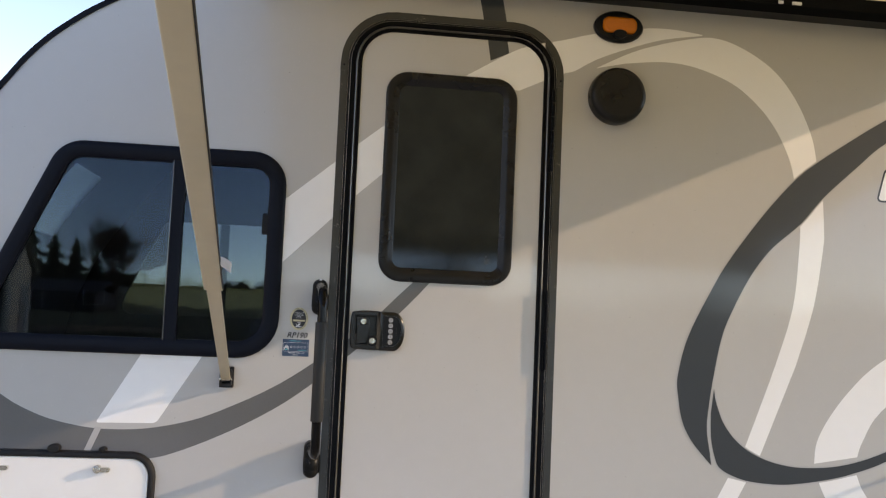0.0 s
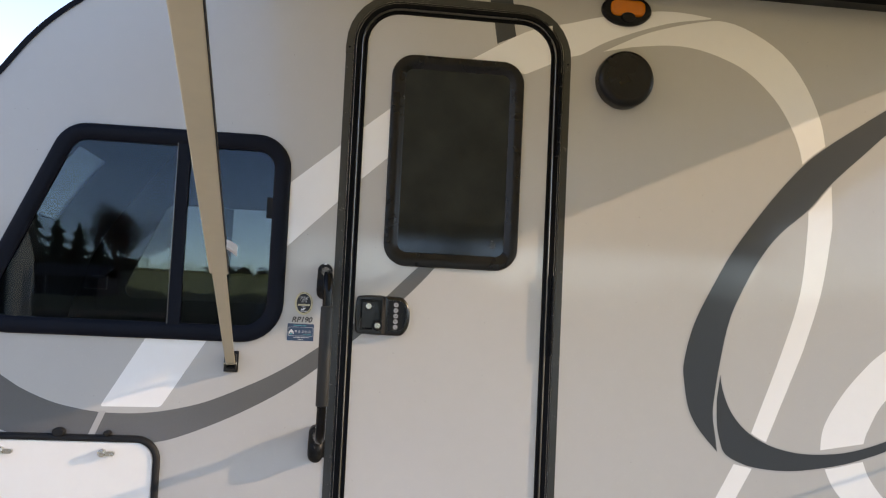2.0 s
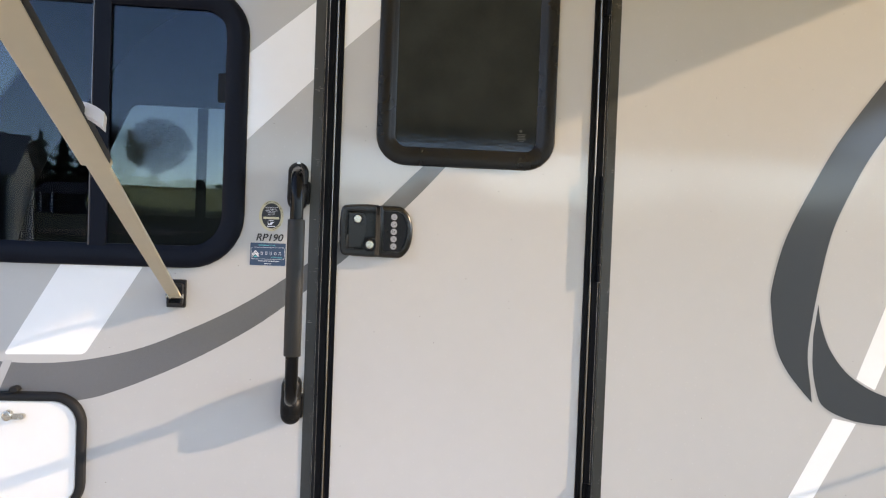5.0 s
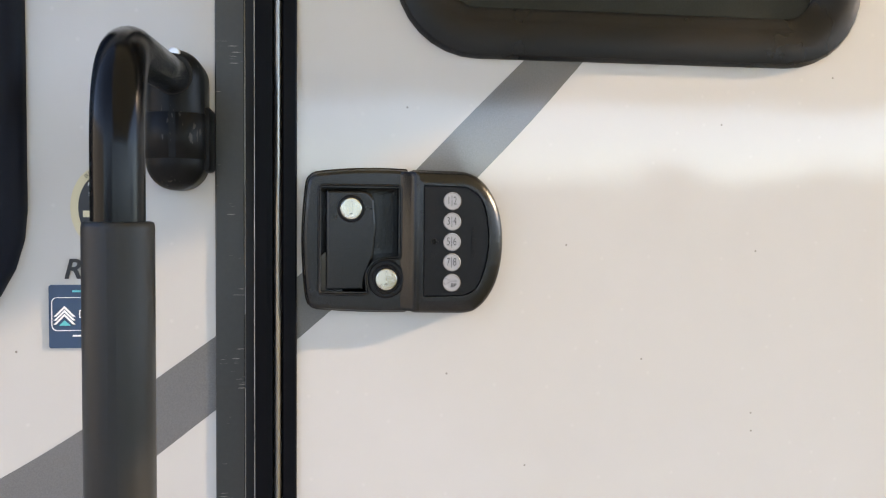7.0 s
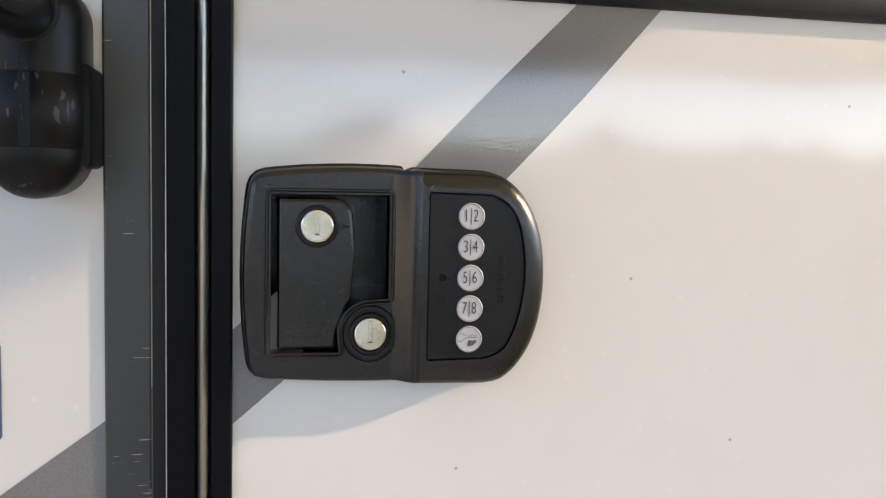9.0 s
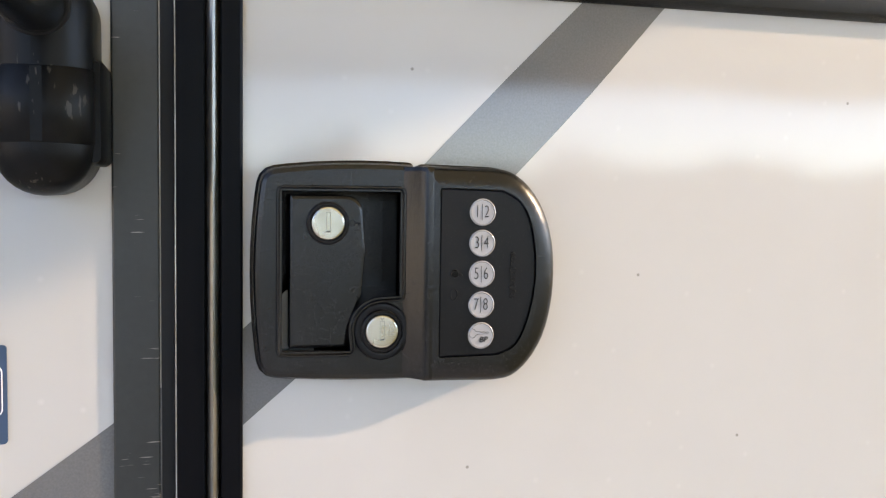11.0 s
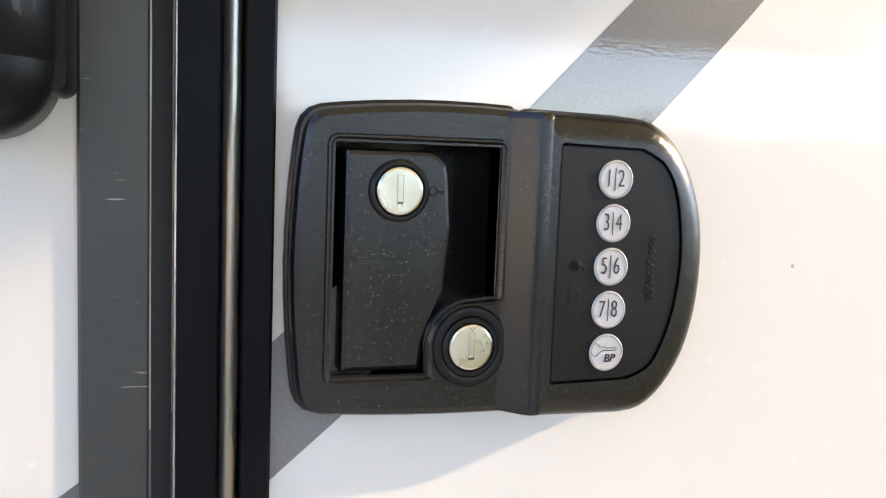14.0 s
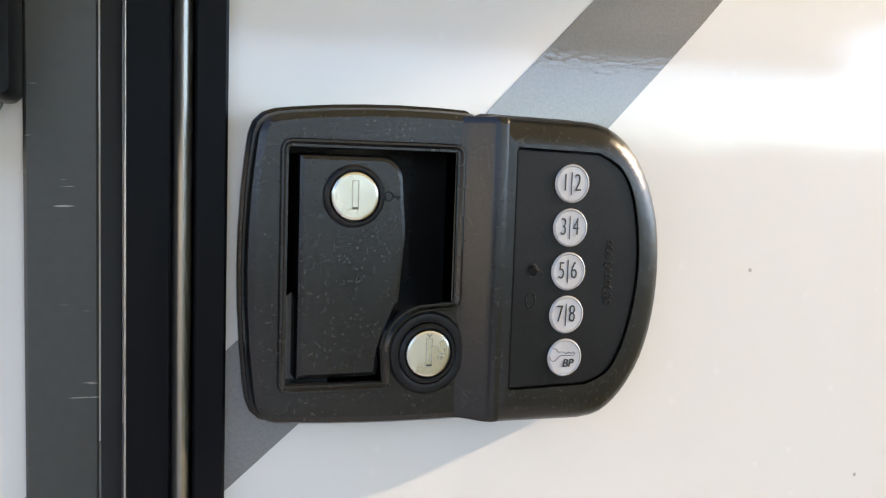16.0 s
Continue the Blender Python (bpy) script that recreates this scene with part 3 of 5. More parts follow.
def shed():
    t = thing("shed", "long shed with beige gable and dark ribbed metal roof", "shed", at=(-13, -25.5, rise(-13, -25.5)))
    x1, x0, y1, y0, z = -9.25, -19.0, -25.2, -27.3, 0.2
    ym, eave, ridge = (y0 + y1) / 2, 2.4, 3.42
    bm = bmesh.new()
    prof = [(y0, z), (y1, z), (y1, eave), (ym, ridge), (y0, eave)]
    for x in (x0, x1 - 0.12):
        bm.faces.new([bm.verts.new((x, a, b)) for a, b in prof])
    bm.verts.ensure_lookup_table()
    bridge(bm, list(bm.verts[:5]), list(bm.verts[5:10]))
    part("wall", bm, M_BROWN, t)
    bm = bmesh.new()
    a = [bm.verts.new((x1 - 0.11, p, q)) for p, q in prof]
    b = [bm.verts.new((x1, p, q)) for p, q in prof]
    bridge(bm, a, b)
    bm.faces.new(b)
    part("gable_wall", bm, M_BEIGE, t, "beige lap-sided gable end")
    part("door", box(x1 - 0.02, x1 + 0.05, -26.9, -26.3, z, 1.95), M_LIGHT, t)
    for k, (ya, yb) in enumerate(((y1 + 0.25, ym), (y0 - 0.25, ym))):
        bm = bmesh.new()
        n = 44
        for i in range(n):
            xa, xb = x0 - 0.2 + (x1 - x0 + 0.4) * i / n, x0 - 0.2 + (x1 - x0 + 0.4) * (i + 1) / n
            h = 0.05 if i % 4 == 0 else 0.0
            zz = eave - 0.1
            vs = [bm.verts.new(q) for q in ((xa, ya, zz + h), (xb, ya, zz + h), (xb, yb, ridge + 0.08 + h), (xa, yb, ridge + 0.08 + h),
                                            (xa, ya, zz - 0.04), (xb, ya, zz - 0.04), (xb, yb, ridge), (xa, yb, ridge))]
            for q in ((0, 1, 2, 3), (4, 7, 6, 5), (0, 4, 5, 1), (2, 6, 7, 3), (0, 3, 7, 4), (1, 5, 6, 2)):
                bm.faces.new([vs[j] for j in q])
        part("roof", bm, M_ROOF, t)
    for i in range(22):
        x = x0 + 0.2 + i * 0.48
        part("batten", box(x, x + 0.06, y1, y1 + 0.03, z, eave - 0.35), M_TRIMW, t)


shed()


def bounce_wall():
    """Unseen pale lap-sided wall, added beyond the trailer's nose to reflect warm sunlight."""
    x, y0, y1 = -8.5, -8.0, 7.0
    w = tagged(part("wall_bounce", box(x - 0.2, x, y0, y1, 0.0, 3.3), M_BEIGE), "unseen pale lap-sided wall added to reflect sunlight", "wall", kind="structure")
    board = bmesh.new()
    bmesh.ops.create_cube(board, size=1.0)
    for v in board.verts:
        v.co.x = (v.co.x + 0.5) * (0.028 if v.co.z < 0 else 0.012)
        v.co.y *= y1 - y0
        v.co.z *= 0.178
    me = mesh_of("siding_board", board, M_BEIGE)
    for k in range(18):
        ob = attach(new("siding_board", me), w)
        ob.location = (x + 0.001, (y0 + y1) / 2, 0.13 + 0.18 * k)


bounce_wall()


def barn():
    t = thing("barn", "low dark weathered barn behind the lawn", "barn", at=(-17, -62, rise(-17, -62)))
    z = rise(-17, -62) - 0.3
    part("wall", box(-19.3, -15.0, -66, -60, z, 2.3), M_BROWN, t)
    bm = bmesh.new()
    a = [bm.verts.new((-19.6, y, q)) for y, q in ((-59.6, 2.25), (-63, 3.1), (-66.4, 2.25), (-63, 2.9))]
    b = [bm.verts.new((-14.7, y, q)) for y, q in ((-59.6, 2.25), (-63, 3.1), (-66.4, 2.25), (-63, 2.9))]
    bridge(bm, a, b)
    bm.faces.new(a), bm.faces.new(b)
    part("roof", bm, M_BROWN, t)
    for x in (-18.9, -18.2):
        part("post", box(x, x + 0.1, -59.4, -59.3, z, 2.3), M_TRIMW, t)


barn()


def hoop():
    x, y = -0.2 + math.tan(radians(-13.35)) * 37.7, -35
    z = rise(x, y)
    t = thing("basketball_hoop", "basketball hoop on a dark pole", "basketball hoop", at=(x, y, z))
    part("pole", tube([(x, y, z - 0.1), (x, y, z + 1.4)], 0.05, 10), M_BROWN, t)
    part("backboard", slab(rect(x - 0.42, x + 0.42, z + 0.95, z + 1.5), y + 0.1, y + 0.06, [rect(x - 0.39, x + 0.39, z + 0.98, z + 1.47)]), M_TRIMW, t)
    part("rim", tube([(x + 0.22 * math.cos(a), y + 0.35 + 0.22 * math.sin(a), z + 1.05) for a in np.linspace(0, 6.28, 17)], 0.012, 6), M_AMBER, t)


hoop()
rnd = random.Random(11)
for i in range(12):
    x, y, a = rnd.uniform(-9.5, -5.5), rnd.uniform(-36, -30), rnd.uniform(-0.5, 0.5)
    t = new("board", mesh_of("board", box(-1.1, 1.1, -0.12, 0.12, 0, 0.09), M_WOOD))
    t.matrix_basis = pose(x, y, rise(x, y) + 0.06, 0, 0, math.degrees(a))
    tagged(t, "loose sawn board lying on the lawn", "board", "boards on the lawn")

# ---- trailer shell ----
FRONT = curve([(-1.56, 0.5), (-1.56, 1.0), (-1.50, 1.4), (-1.36, 1.75), (-1.142, 2.06), (-1.059, 2.172), (-0.971, 2.256), (-0.851, 2.339), (-0.65, 2.44), (-0.4, 2.52), (0.0, 2.58), (0.6, 2.60)], 5)
REAR = curve([(2.8, 2.60), (3.3, 2.54), (3.65, 2.3), (3.78, 1.9), (3.8, 1.2), (3.8, 0.5)], 5)
SIDE = [(3.8, 0.5)] + list(reversed(REAR[:-1])) + list(reversed(FRONT))
DOOR = rect(-0.121, 0.436, 0.58, 2.316)
DOOR_R = [0.03, 0.03, 0.098, 0.098]
door_line = lambda off: rpoly(DOOR, DOOR_R, off)
WIN = [(-1.160, 1.365), (-0.366, 1.365), (-0.366, 1.884), (-0.934, 1.884)]
WIN_R = [0.05, 0.075, 0.055, 0.055]
win_line = lambda off: rpoly(WIN, WIN_R, off)

wall = tagged(part("wall_side", slab(SIDE, 0.0, 0.04, [door_line(0.03), win_line(0.012)]), M_WALL),
              "glossy light grey fibreglass trailer side wall with swoosh graphics", "wall", kind="structure")
tagged(part("wall_far", slab(SIDE, 2.14, 2.18, [rpoly([(-1.235, 1.42), (-0.47, 1.42), (-0.47, 1.9), (-1.02, 1.9)], 0.05, 0.03)]), M_WALL),
       "far side wall of the trailer with a window opening", "wall", kind="structure")
bm = bmesh.new()
n = len(SIDE)
outer, inner = rpoly(SIDE, 0.001, 0.0, 1), rpoly(SIDE, 0.001, -0.04, 1)
Y_CUTS = [0.0401, 0.86, 1.36, 2.1399]
nose = lambda p, q: p[0] < -1.0 and q[0] < -1.0 and min(p[1], q[1]) > 1.70 and max(p[1], q[1]) < 2.03
lines = [(loop(bm, outer, y), loop(bm, inner, y)) for y in Y_CUTS]
bridge(bm, *lines[0]), bridge(bm, *lines[-1])
for k in range(3):
    for a, b in ((lines[k][0], lines[k + 1][0]), (lines[k][1], lines[k + 1][1])):
        for i in range(len(a)):
            j = (i + 1) % len(a)
            if k == 1 and nose((a[i].co.x, a[i].co.z), (a[j].co.x, a[j].co.z)):
                continue
            bm.faces.new((a[i], a[j], b[j], b[i]))
tagged(part("roof_shell", bm, M_WALL), "wrapped roof, nose and floor of the trailer", "roof", kind="structure")
tagged(part("cabin_divider", slab(rpoly(SIDE, 0.001, -0.045, 1)[:-2], 2.10, 2.13, [rpoly([(-1.235, 1.42), (-0.47, 1.42), (-0.47, 1.9), (-1.02, 1.9)], 0.05)]), M_CABIN_DIM),
       "inner lining of the far wall, near-black in place of cabin shade", "wall", kind="structure")
front = thing("window_3", "small tinted window in the rounded trailer nose", "window", kind="structure", at=(-1.25, 1.26, 1.8))
bm = bmesh.new()
arc_out = [p for p in rpoly(SIDE, 0.001, -0.010, 1) if p[0] < -1.0 and 1.67 < p[1] < 2.03]
arc_in = [p for p in rpoly(SIDE, 0.001, -0.015, 1) if p[0] < -1.0 and 1.67 < p[1] < 2.03]
a, b, c, d = loop(bm, arc_out, 0.861), loop(bm, arc_in, 0.861), loop(bm, arc_in, 1.359), loop(bm, arc_out, 1.359)
for u, v in ((a, b), (b, c), (c, d), (d, a)):
    bridge(bm, u, v, False)
part("pane", bm, M_GLASS, front)
far = thing("window_2", "tinted window in the far wall of the trailer", "window", kind="structure", at=(-0.8, 2.16, 1.42))
part("pane", slab(rpoly([(-1.233, 1.422), (-0.472, 1.422), (-0.472, 1.898), (-1.019, 1.898)], 0.05, 0.028), 2.156, 2.160), M_GLASS, far)
part("divider", slab(rect(-0.745, -0.700, 1.42, 1.90), 2.145, 2.156), M_WINFRAME, far)
tagged(part("floor", box(-1.5, 3.7, 0.05, 2.09, 0.55, 0.6), M_CABIN_DIM), "cabin floor, near-black in place of cabin shade", "floor", kind="structure")

bm = bmesh.new()
edge = SIDE[1:]
inn, out = rpoly(SIDE, 0.001, -0.004, 1), rpoly(SIDE, 0.001, 0.010, 1)
rings = [loop(bm, o, y) for o, y in ((inn, -0.001), (inn, -0.006), (out, -0.009), (out, 0.035))]
for u, v in zip(rings, rings[1:]):
    bridge(bm, u, v)
part("edge_trim", bm, M_WINFRAME, wall, "dark navy roof edge moulding")


def decal(name, pts, mat, y=-0.0003, parent=None, label=""):
    return part(name, slab(pts, y, y + 0.0003, back=False), mat, parent or wall, label)


# white upper swoosh: wall, door and wall again
decal("white_stripe", curve([(-0.335, 1.783), (-0.321, 1.795), (-0.188, 1.909), (-0.15, 1.943)], 3) + curve([(-0.15, 1.78), (-0.183, 1.746), (-0.32, 1.609), (-0.335, 1.594)], 3), M_WHITE)
decal("white_stripe", curve([(0.46, 2.328), (0.5, 2.338), (0.595, 2.365), (0.744, 2.394), (0.841, 2.400), (0.945, 2.391)], 5)
      + curve([(0.94, 2.387), (0.819, 2.365), (0.713, 2.33), (0.607, 2.286), (0.535, 2.243), (0.504, 2.233), (0.46, 2.214)], 5), M_WHITE)
decal("white_swoosh", curve([(0.6, 2.256), (0.714, 2.315), (0.819, 2.352), (0.929, 2.379), (0.989, 2.383), (1.061, 2.365), (1.151, 2.319), (1.219, 2.26), (1.276, 2.178), (1.317, 2.085), (1.333, 2.009)], 5)
      + curve([(1.259, 1.945), (1.24, 2.015), (1.198, 2.098), (1.142, 2.168), (1.063, 2.232), (0.974, 2.27), (0.887, 2.29), (0.801, 2.292), (0.693, 2.278)], 5), M_WHITE)
decal("white_stripe", curve([(1.281, 1.812), (1.279, 1.731), (1.26, 1.545), (1.204, 1.36), (1.108, 1.102)], 6)
      + [(1.158, 1.08)] + curve([(1.272, 1.362), (1.329, 1.548), (1.359, 1.736), (1.361, 1.791), (1.356, 1.893)], 6), M_WHITE)
decal("white_stripe", [(1.116, 1.002), (1.057, 1.014), (0.917, 0.753), (0.80, 0.53), (0.87, 0.53), (0.979, 0.753)], M_WHITE)
decal("white_arc", curve([(1.337, 1.063), (1.346, 1.131), (1.39, 1.212), (1.463, 1.302), (1.553, 1.381), (1.75, 1.50)], 5)
      + curve([(1.75, 1.38), (1.56, 1.23), (1.498, 1.135), (1.48, 1.086)], 5), M_WHITE)
decal("white_arc", curve([(1.479, 1.031), (1.505, 0.975), (1.575, 0.901), (1.72, 0.83)], 5)
      + curve([(1.72, 0.77), (1.579, 0.817), (1.522, 0.842), (1.443, 0.886), (1.383, 0.947), (1.353, 1.006)], 5), M_WHITE)
# slate ring with a fine silver outline
def widen(pts, off):
    out = []
    for i, p in enumerate(pts):
        a, b = Vector(pts[i - 1]), Vector(pts[(i + 1) % len(pts)])
        d = (b - a).normalized() if (b - a).length > 1e-6 else Vector((1, 0))
        out.append((p[0] - d.y * off, p[1] + d.x * off))
    return out


RING_A = (curve([(1.82, 2.30), (1.571, 2.163), (1.447, 2.084), (1.334, 2.007), (1.257, 1.943), (1.159, 1.832), (1.049, 1.684), (0.987, 1.578), (0.919, 1.439), (0.889, 1.321), (0.891, 1.259), (0.907, 1.179), (0.941, 1.117), (1.002, 1.05)], 5)
      + curve([(0.996, 1.092), (0.986, 1.154), (0.988, 1.207), (1.003, 1.316), (1.029, 1.444), (1.066, 1.536), (1.121, 1.639), (1.188, 1.726), (1.281, 1.807), (1.358, 1.896), (1.47, 2.0), (1.572, 2.087), (1.82, 2.24)], 5))
RING_B = (curve([(1.006, 1.283), (1.016, 1.235), (1.043, 1.173), (1.092, 1.117), (1.161, 1.077), (1.248, 1.054), (1.335, 1.05), (1.443, 1.062), (1.582, 1.107), (1.8, 1.21)], 5)
      + curve([(1.8, 1.185), (1.582, 1.077), (1.483, 1.04), (1.384, 1.015), (1.249, 0.997), (1.142, 1.002), (1.076, 1.018), (1.028, 1.044), (1.010, 1.083), (0.999, 1.137), (0.997, 1.208)], 5))
for ring in (RING_A, RING_B):
    turn = sum(p[0] * q[1] - q[0] * p[1] for p, q in zip(ring, ring[1:] + ring[:1]))
    decal("ring_outline", widen(ring, -0.0045 if turn > 0 else 0.0045), M_LIGHT, -0.0005)
    decal("slate_ring", ring, M_SLATE, -0.0008)
# grey lower swoosh on the nose
decal("grey_swoosh", curve([(-1.45, 1.42), (-1.25, 1.31), (-1.076, 1.2), (-1.028, 1.171), (-0.955, 1.14), (-0.883, 1.122), (-0.81, 1.112), (-0.715, 1.112), (-0.626, 1.124), (-0.53, 1.149), (-0.434, 1.19), (-0.353, 1.23), (-0.277, 1.276), (-0.187, 1.340), (-0.15, 1.368)], 4)
      + curve([(-0.15, 1.308), (-0.187, 1.281), (-0.277, 1.212), (-0.349, 1.166), (-0.429, 1.122), (-0.51, 1.084), (-0.589, 1.052), (-0.661, 1.032), (-0.85, 1.005), (-1.065, 1.052), (-1.3, 1.16), (-1.46, 1.25)], 4), M_MID)
decal("silver_slit", [(-0.816, 1.116), (-0.848, 1.035), (-0.83, 1.035), (-0.798, 1.116)], M_LIGHT, -0.0006)
decal("white_band", rpoly([(-0.816, 1.128), (-0.651, 1.131), (-0.528, 1.335), (-0.698, 1.335)], [0.004, 0.02, 0.004, 0.004]), M_WHITE)
decal("charcoal_stripe", [(0.318, 2.36), (0.30, 2.45), (0.285, 2.53), (0.20, 2.53), (0.23, 2.44), (0.247, 2.36)], M_SLATE)
# outlined letter shapes of the badge further along
for k in range(3):
    x = 1.545 + k * 0.17
    decal("badge_edge", rpoly([(x, 1.9), (x + 0.13, 1.9), (x + 0.155, 1.995), (x + 0.025, 1.995)], 0.008, 0.006), M_SLATE, -0.0006)
    decal("badge_shape", rpoly([(x, 1.9), (x + 0.13, 1.9), (x + 0.155, 1.995), (x + 0.025, 1.995)], 0.008), M_WHITE, -0.0009)

# ---- entry door ----
GLASS = rect(-0.006, 0.317, 1.604, 2.159)
glass_line = lambda off: rpoly(GLASS, 0.028, off)
door = thing("door_1", "light grey trailer entry door, closed, with tall dark window", "door", kind="structure", at=(0.157, 0, 0.58))
part("panel", slab(door_line(0.002), -0.004, 0.030, [glass_line(0.008), rpoly(rect(-0.104, -0.040, 1.3765, 1.4615), 0.001)]), M_DOOR, door)
decal("white_stripe", [(-0.122, 1.812), (-0.03, 1.897), (-0.03, 2.043), (-0.122, 1.967)], M_WHITE, -0.0043, door)
decal("white_stripe", curve([(0.19, 2.197), (0.324, 2.279), (0.382, 2.306), (0.437, 2.322)], 4) + [(0.437, 2.203), (0.36, 2.166), (0.322, 2.168), (0.322, 2.178), (0.20, 2.178)], M_WHITE, -0.0043, door)
decal("charcoal_stripe", [(0.268, 2.252), (0.325, 2.28), (0.318, 2.317), (0.257, 2.317)], M_SLATE, -0.0045, door)
decal("grey_stripe", curve([(0.122, 1.578), (0.115, 1.570), (0.0675, 1.5155), (0.0225, 1.468)], 3) + curve([(-0.0335, 1.468), (-0.025, 1.4765), (0.0205, 1.524), (0.064, 1.568), (0.073, 1.578)], 3), M_MID, -0.0043, door)
decal("grey_stripe", [(-0.122, 1.338), (-0.085, 1.370), (-0.085, 1.421), (-0.122, 1.388)], M_MID, -0.0043, door)
part("edge_rail", swept(door_line, [(0.0, 0.003), (0.0005, 0.0076), (0.0015, 0.0084), (0.0105, 0.0084), (0.0112, 0.0076), (0.0115, 0.003)]), M_RAIL, door, "satin black aluminium door edge")
part("bead", swept(door_line, [(0.0115, 0.003)] + [(0.0115 + 0.0072 * k / 8, 0.0042 + 0.0056 * math.sin(math.pi * k / 8)) for k in range(9)] + [(0.0187, 0.003)]), M_BEAD, door, "glossy black half-round bead")
part("edge_lip", swept(door_line, [(0.0187, 0.001), (0.0187, 0.0076), (0.0195, 0.0084), (0.0325, 0.0084), (0.0333, 0.0076), (0.0333, -0.004)]), M_RAIL, door)
# thin pale strip draws the glint along the lip's outer edge
part("edge_glint", swept(door_line, [(0.0326, 0.0081), (0.0331, 0.0082), (0.0334, 0.0079), (0.0334, 0.0072)]), M_GLINT, door, "bright outer edge, its glint put in as pale metal")
part("seal", swept(door_line, [(0.0333, -0.002), (0.0340, 0.0010), (0.0402, 0.0010), (0.041, -0.002)]), M_RUBBER, door, "black rubber weather seal")
FW = 0.030
part("window_frame", swept(glass_line, [(-0.003, -0.004), (-0.003, 0.002), (0.001, 0.006), (0.006, 0.0070), (0.008, 0.0085), (0.016, 0.0125), (FW, 0.0128), (FW + 0.006, 0.0112), (FW + 0.0085, 0.0075), (FW + 0.009, 0.003)]), M_DARKTEX, door, "textured black plastic window surround")
bm = slab(glass_line(0.003), -0.001, 0.004)
bmesh.ops.rotate(bm, cent=(0.155, 0.001, 1.88), matrix=Matrix.Rotation(0.0034, 3, "X"), verts=bm.verts)
part("pane", bm, M_OBSCURE, door, "dark pebbled privacy glass")
part("etched_mark", disc(0.2785, 1.6530, 0.0030, 0.0005, -0.0010, 0, 20), M_ETCH, door)
for k, (w, zc) in enumerate(((0.020, 1.6455), (0.016, 1.6418), (0.016, 1.6382), (0.021, 1.6346), (0.009, 1.6305))):
    part("etched_bar", slab(rect(0.281 - w / 2, 0.281 + w / 2, zc - 0.0009, zc + 0.0009), -0.0010, 0.0005), M_ETCH, door)

frame_1 = thing("door_frame_1", "black powder-coated aluminium door frame", "door frame", kind="structure", at=(0.157, 0, 0.5))
part("flange", swept(door_line, [(0.041, -0.02), (0.041, 0.0008), (0.0418, 0.0013), (0.0625, 0.0013), (0.0635, 0.0008), (0.0637, -0.001)]), M_FLANGE, frame_1)
for x in (-0.1745, 0.4895):
    part("joint_clip", slab(rpoly(rect(x - 0.011, x + 0.009, 2.186, 2.214), 0.002), -0.0040, -0.0010), M_FLANGE, frame_1)
    part("rivet", disc(x, 2.206, 0.003, -0.003, -0.0052, 0.0008, 12), M_RAIL, frame_1)
for z0, z1 in ((0.62, 0.86), (1.32, 1.56), (1.92, 2.175)):
    h = part("hinge", slab(rpoly(rect(0.4535, 0.4685, z0, z1), 0.001), -0.0130, -0.004), M_RAIL, frame_1, "black strip hinge with pale ticks for glints on the pin")
    for k in range(6):
        za, zb = z0 + (z1 - z0) * k / 6 + 0.0008, z0 + (z1 - z0) * (k + 1) / 6 - 0.0008
        part("knuckle", tube([(0.4665, -0.0150, za), (0.4665, -0.0150, zb)], 0.0045, 14), M_RAIL, h)
        # pale tick in place of a glint dot on the pin
        part("pin_tick", tube([(0.4690, -0.0180, za - 0.0008), (0.4690, -0.0180, za + 0.0006)], 0.0011, 8), M_GLINT, h)

# ---- nose window ----
window = thing("window_1", "dark tinted sliding nose window with black surround", "window", kind="structure", at=(-0.75, 0, 1.32))
part("window_frame", swept(win_line, [(-0.006, -0.012), (-0.006, 0.006), (0.002, 0.012), (0.010, 0.013), (0.022, 0.015), (0.032, 0.0140), (0.038, 0.011), (0.0415, 0.006), (0.042, 0.0)]), M_WINFRAME, window, "rounded black window surround")
part("mullion", slab(rect(-0.645, -0.612, 1.362, 1.887), -0.010, 0.006), M_WINFRAME, window)
part("pane", slab(rpoly([(-1.158, 1.367), (-0.645, 1.367), (-0.645, 1.882), (-0.932, 1.882)], [0.05, 0.002, 0.002, 0.055]), 0.0, 0.004), M_GLASS, window)
part("pane", slab(rpoly(rect(-0.612, -0.368, 1.367, 1.882), [0.002, 0.075, 0.055, 0.002]), 0.004, 0.008), M_GLASS, window)
part("window_latch", slab(rpoly(rect(-0.388, -0.364, 1.683, 1.745), 0.003), -0.004, 0.003), M_PLASTIC, window)
part("track", slab(rect(-0.6485, -0.6465, 1.367, 1.884), -0.011, 0.0), M_MID, window)

# ---- door lock ----
lock = thing("door_lock", "black keypad door lock with paddle latch and two key cylinders", "door lock", at=(-0.035, -0.006, 1.36))
Y0 = -0.004
bow = lambda k: 1 - (2 * k - 1) ** 2
LATCH = ([(-0.1125 + 0.0785 * k / 6, 1.3650 - 0.0035 * (1 - (1 - k / 6) ** 2.4)) for k in range(7)]
         + [(-0.034 - 0.0785 * k / 6, 1.4742 - 0.0035 * (k / 6) ** 2.4 + 0.0010 * bow(k / 6)) for k in range(7)]
         + [(-0.1125 - 0.0042 * bow(k / 8), 1.4707 - 0.1057 * k / 8) for k in range(1, 8)])
LATCH_R = [0.009] + [0.02] * 5 + [0.002, 0.002] + [0.02] * 5 + [0.009] + [0.02] * 7
latch_line = lambda off: rpoly(LATCH, LATCH_R, off, 3)
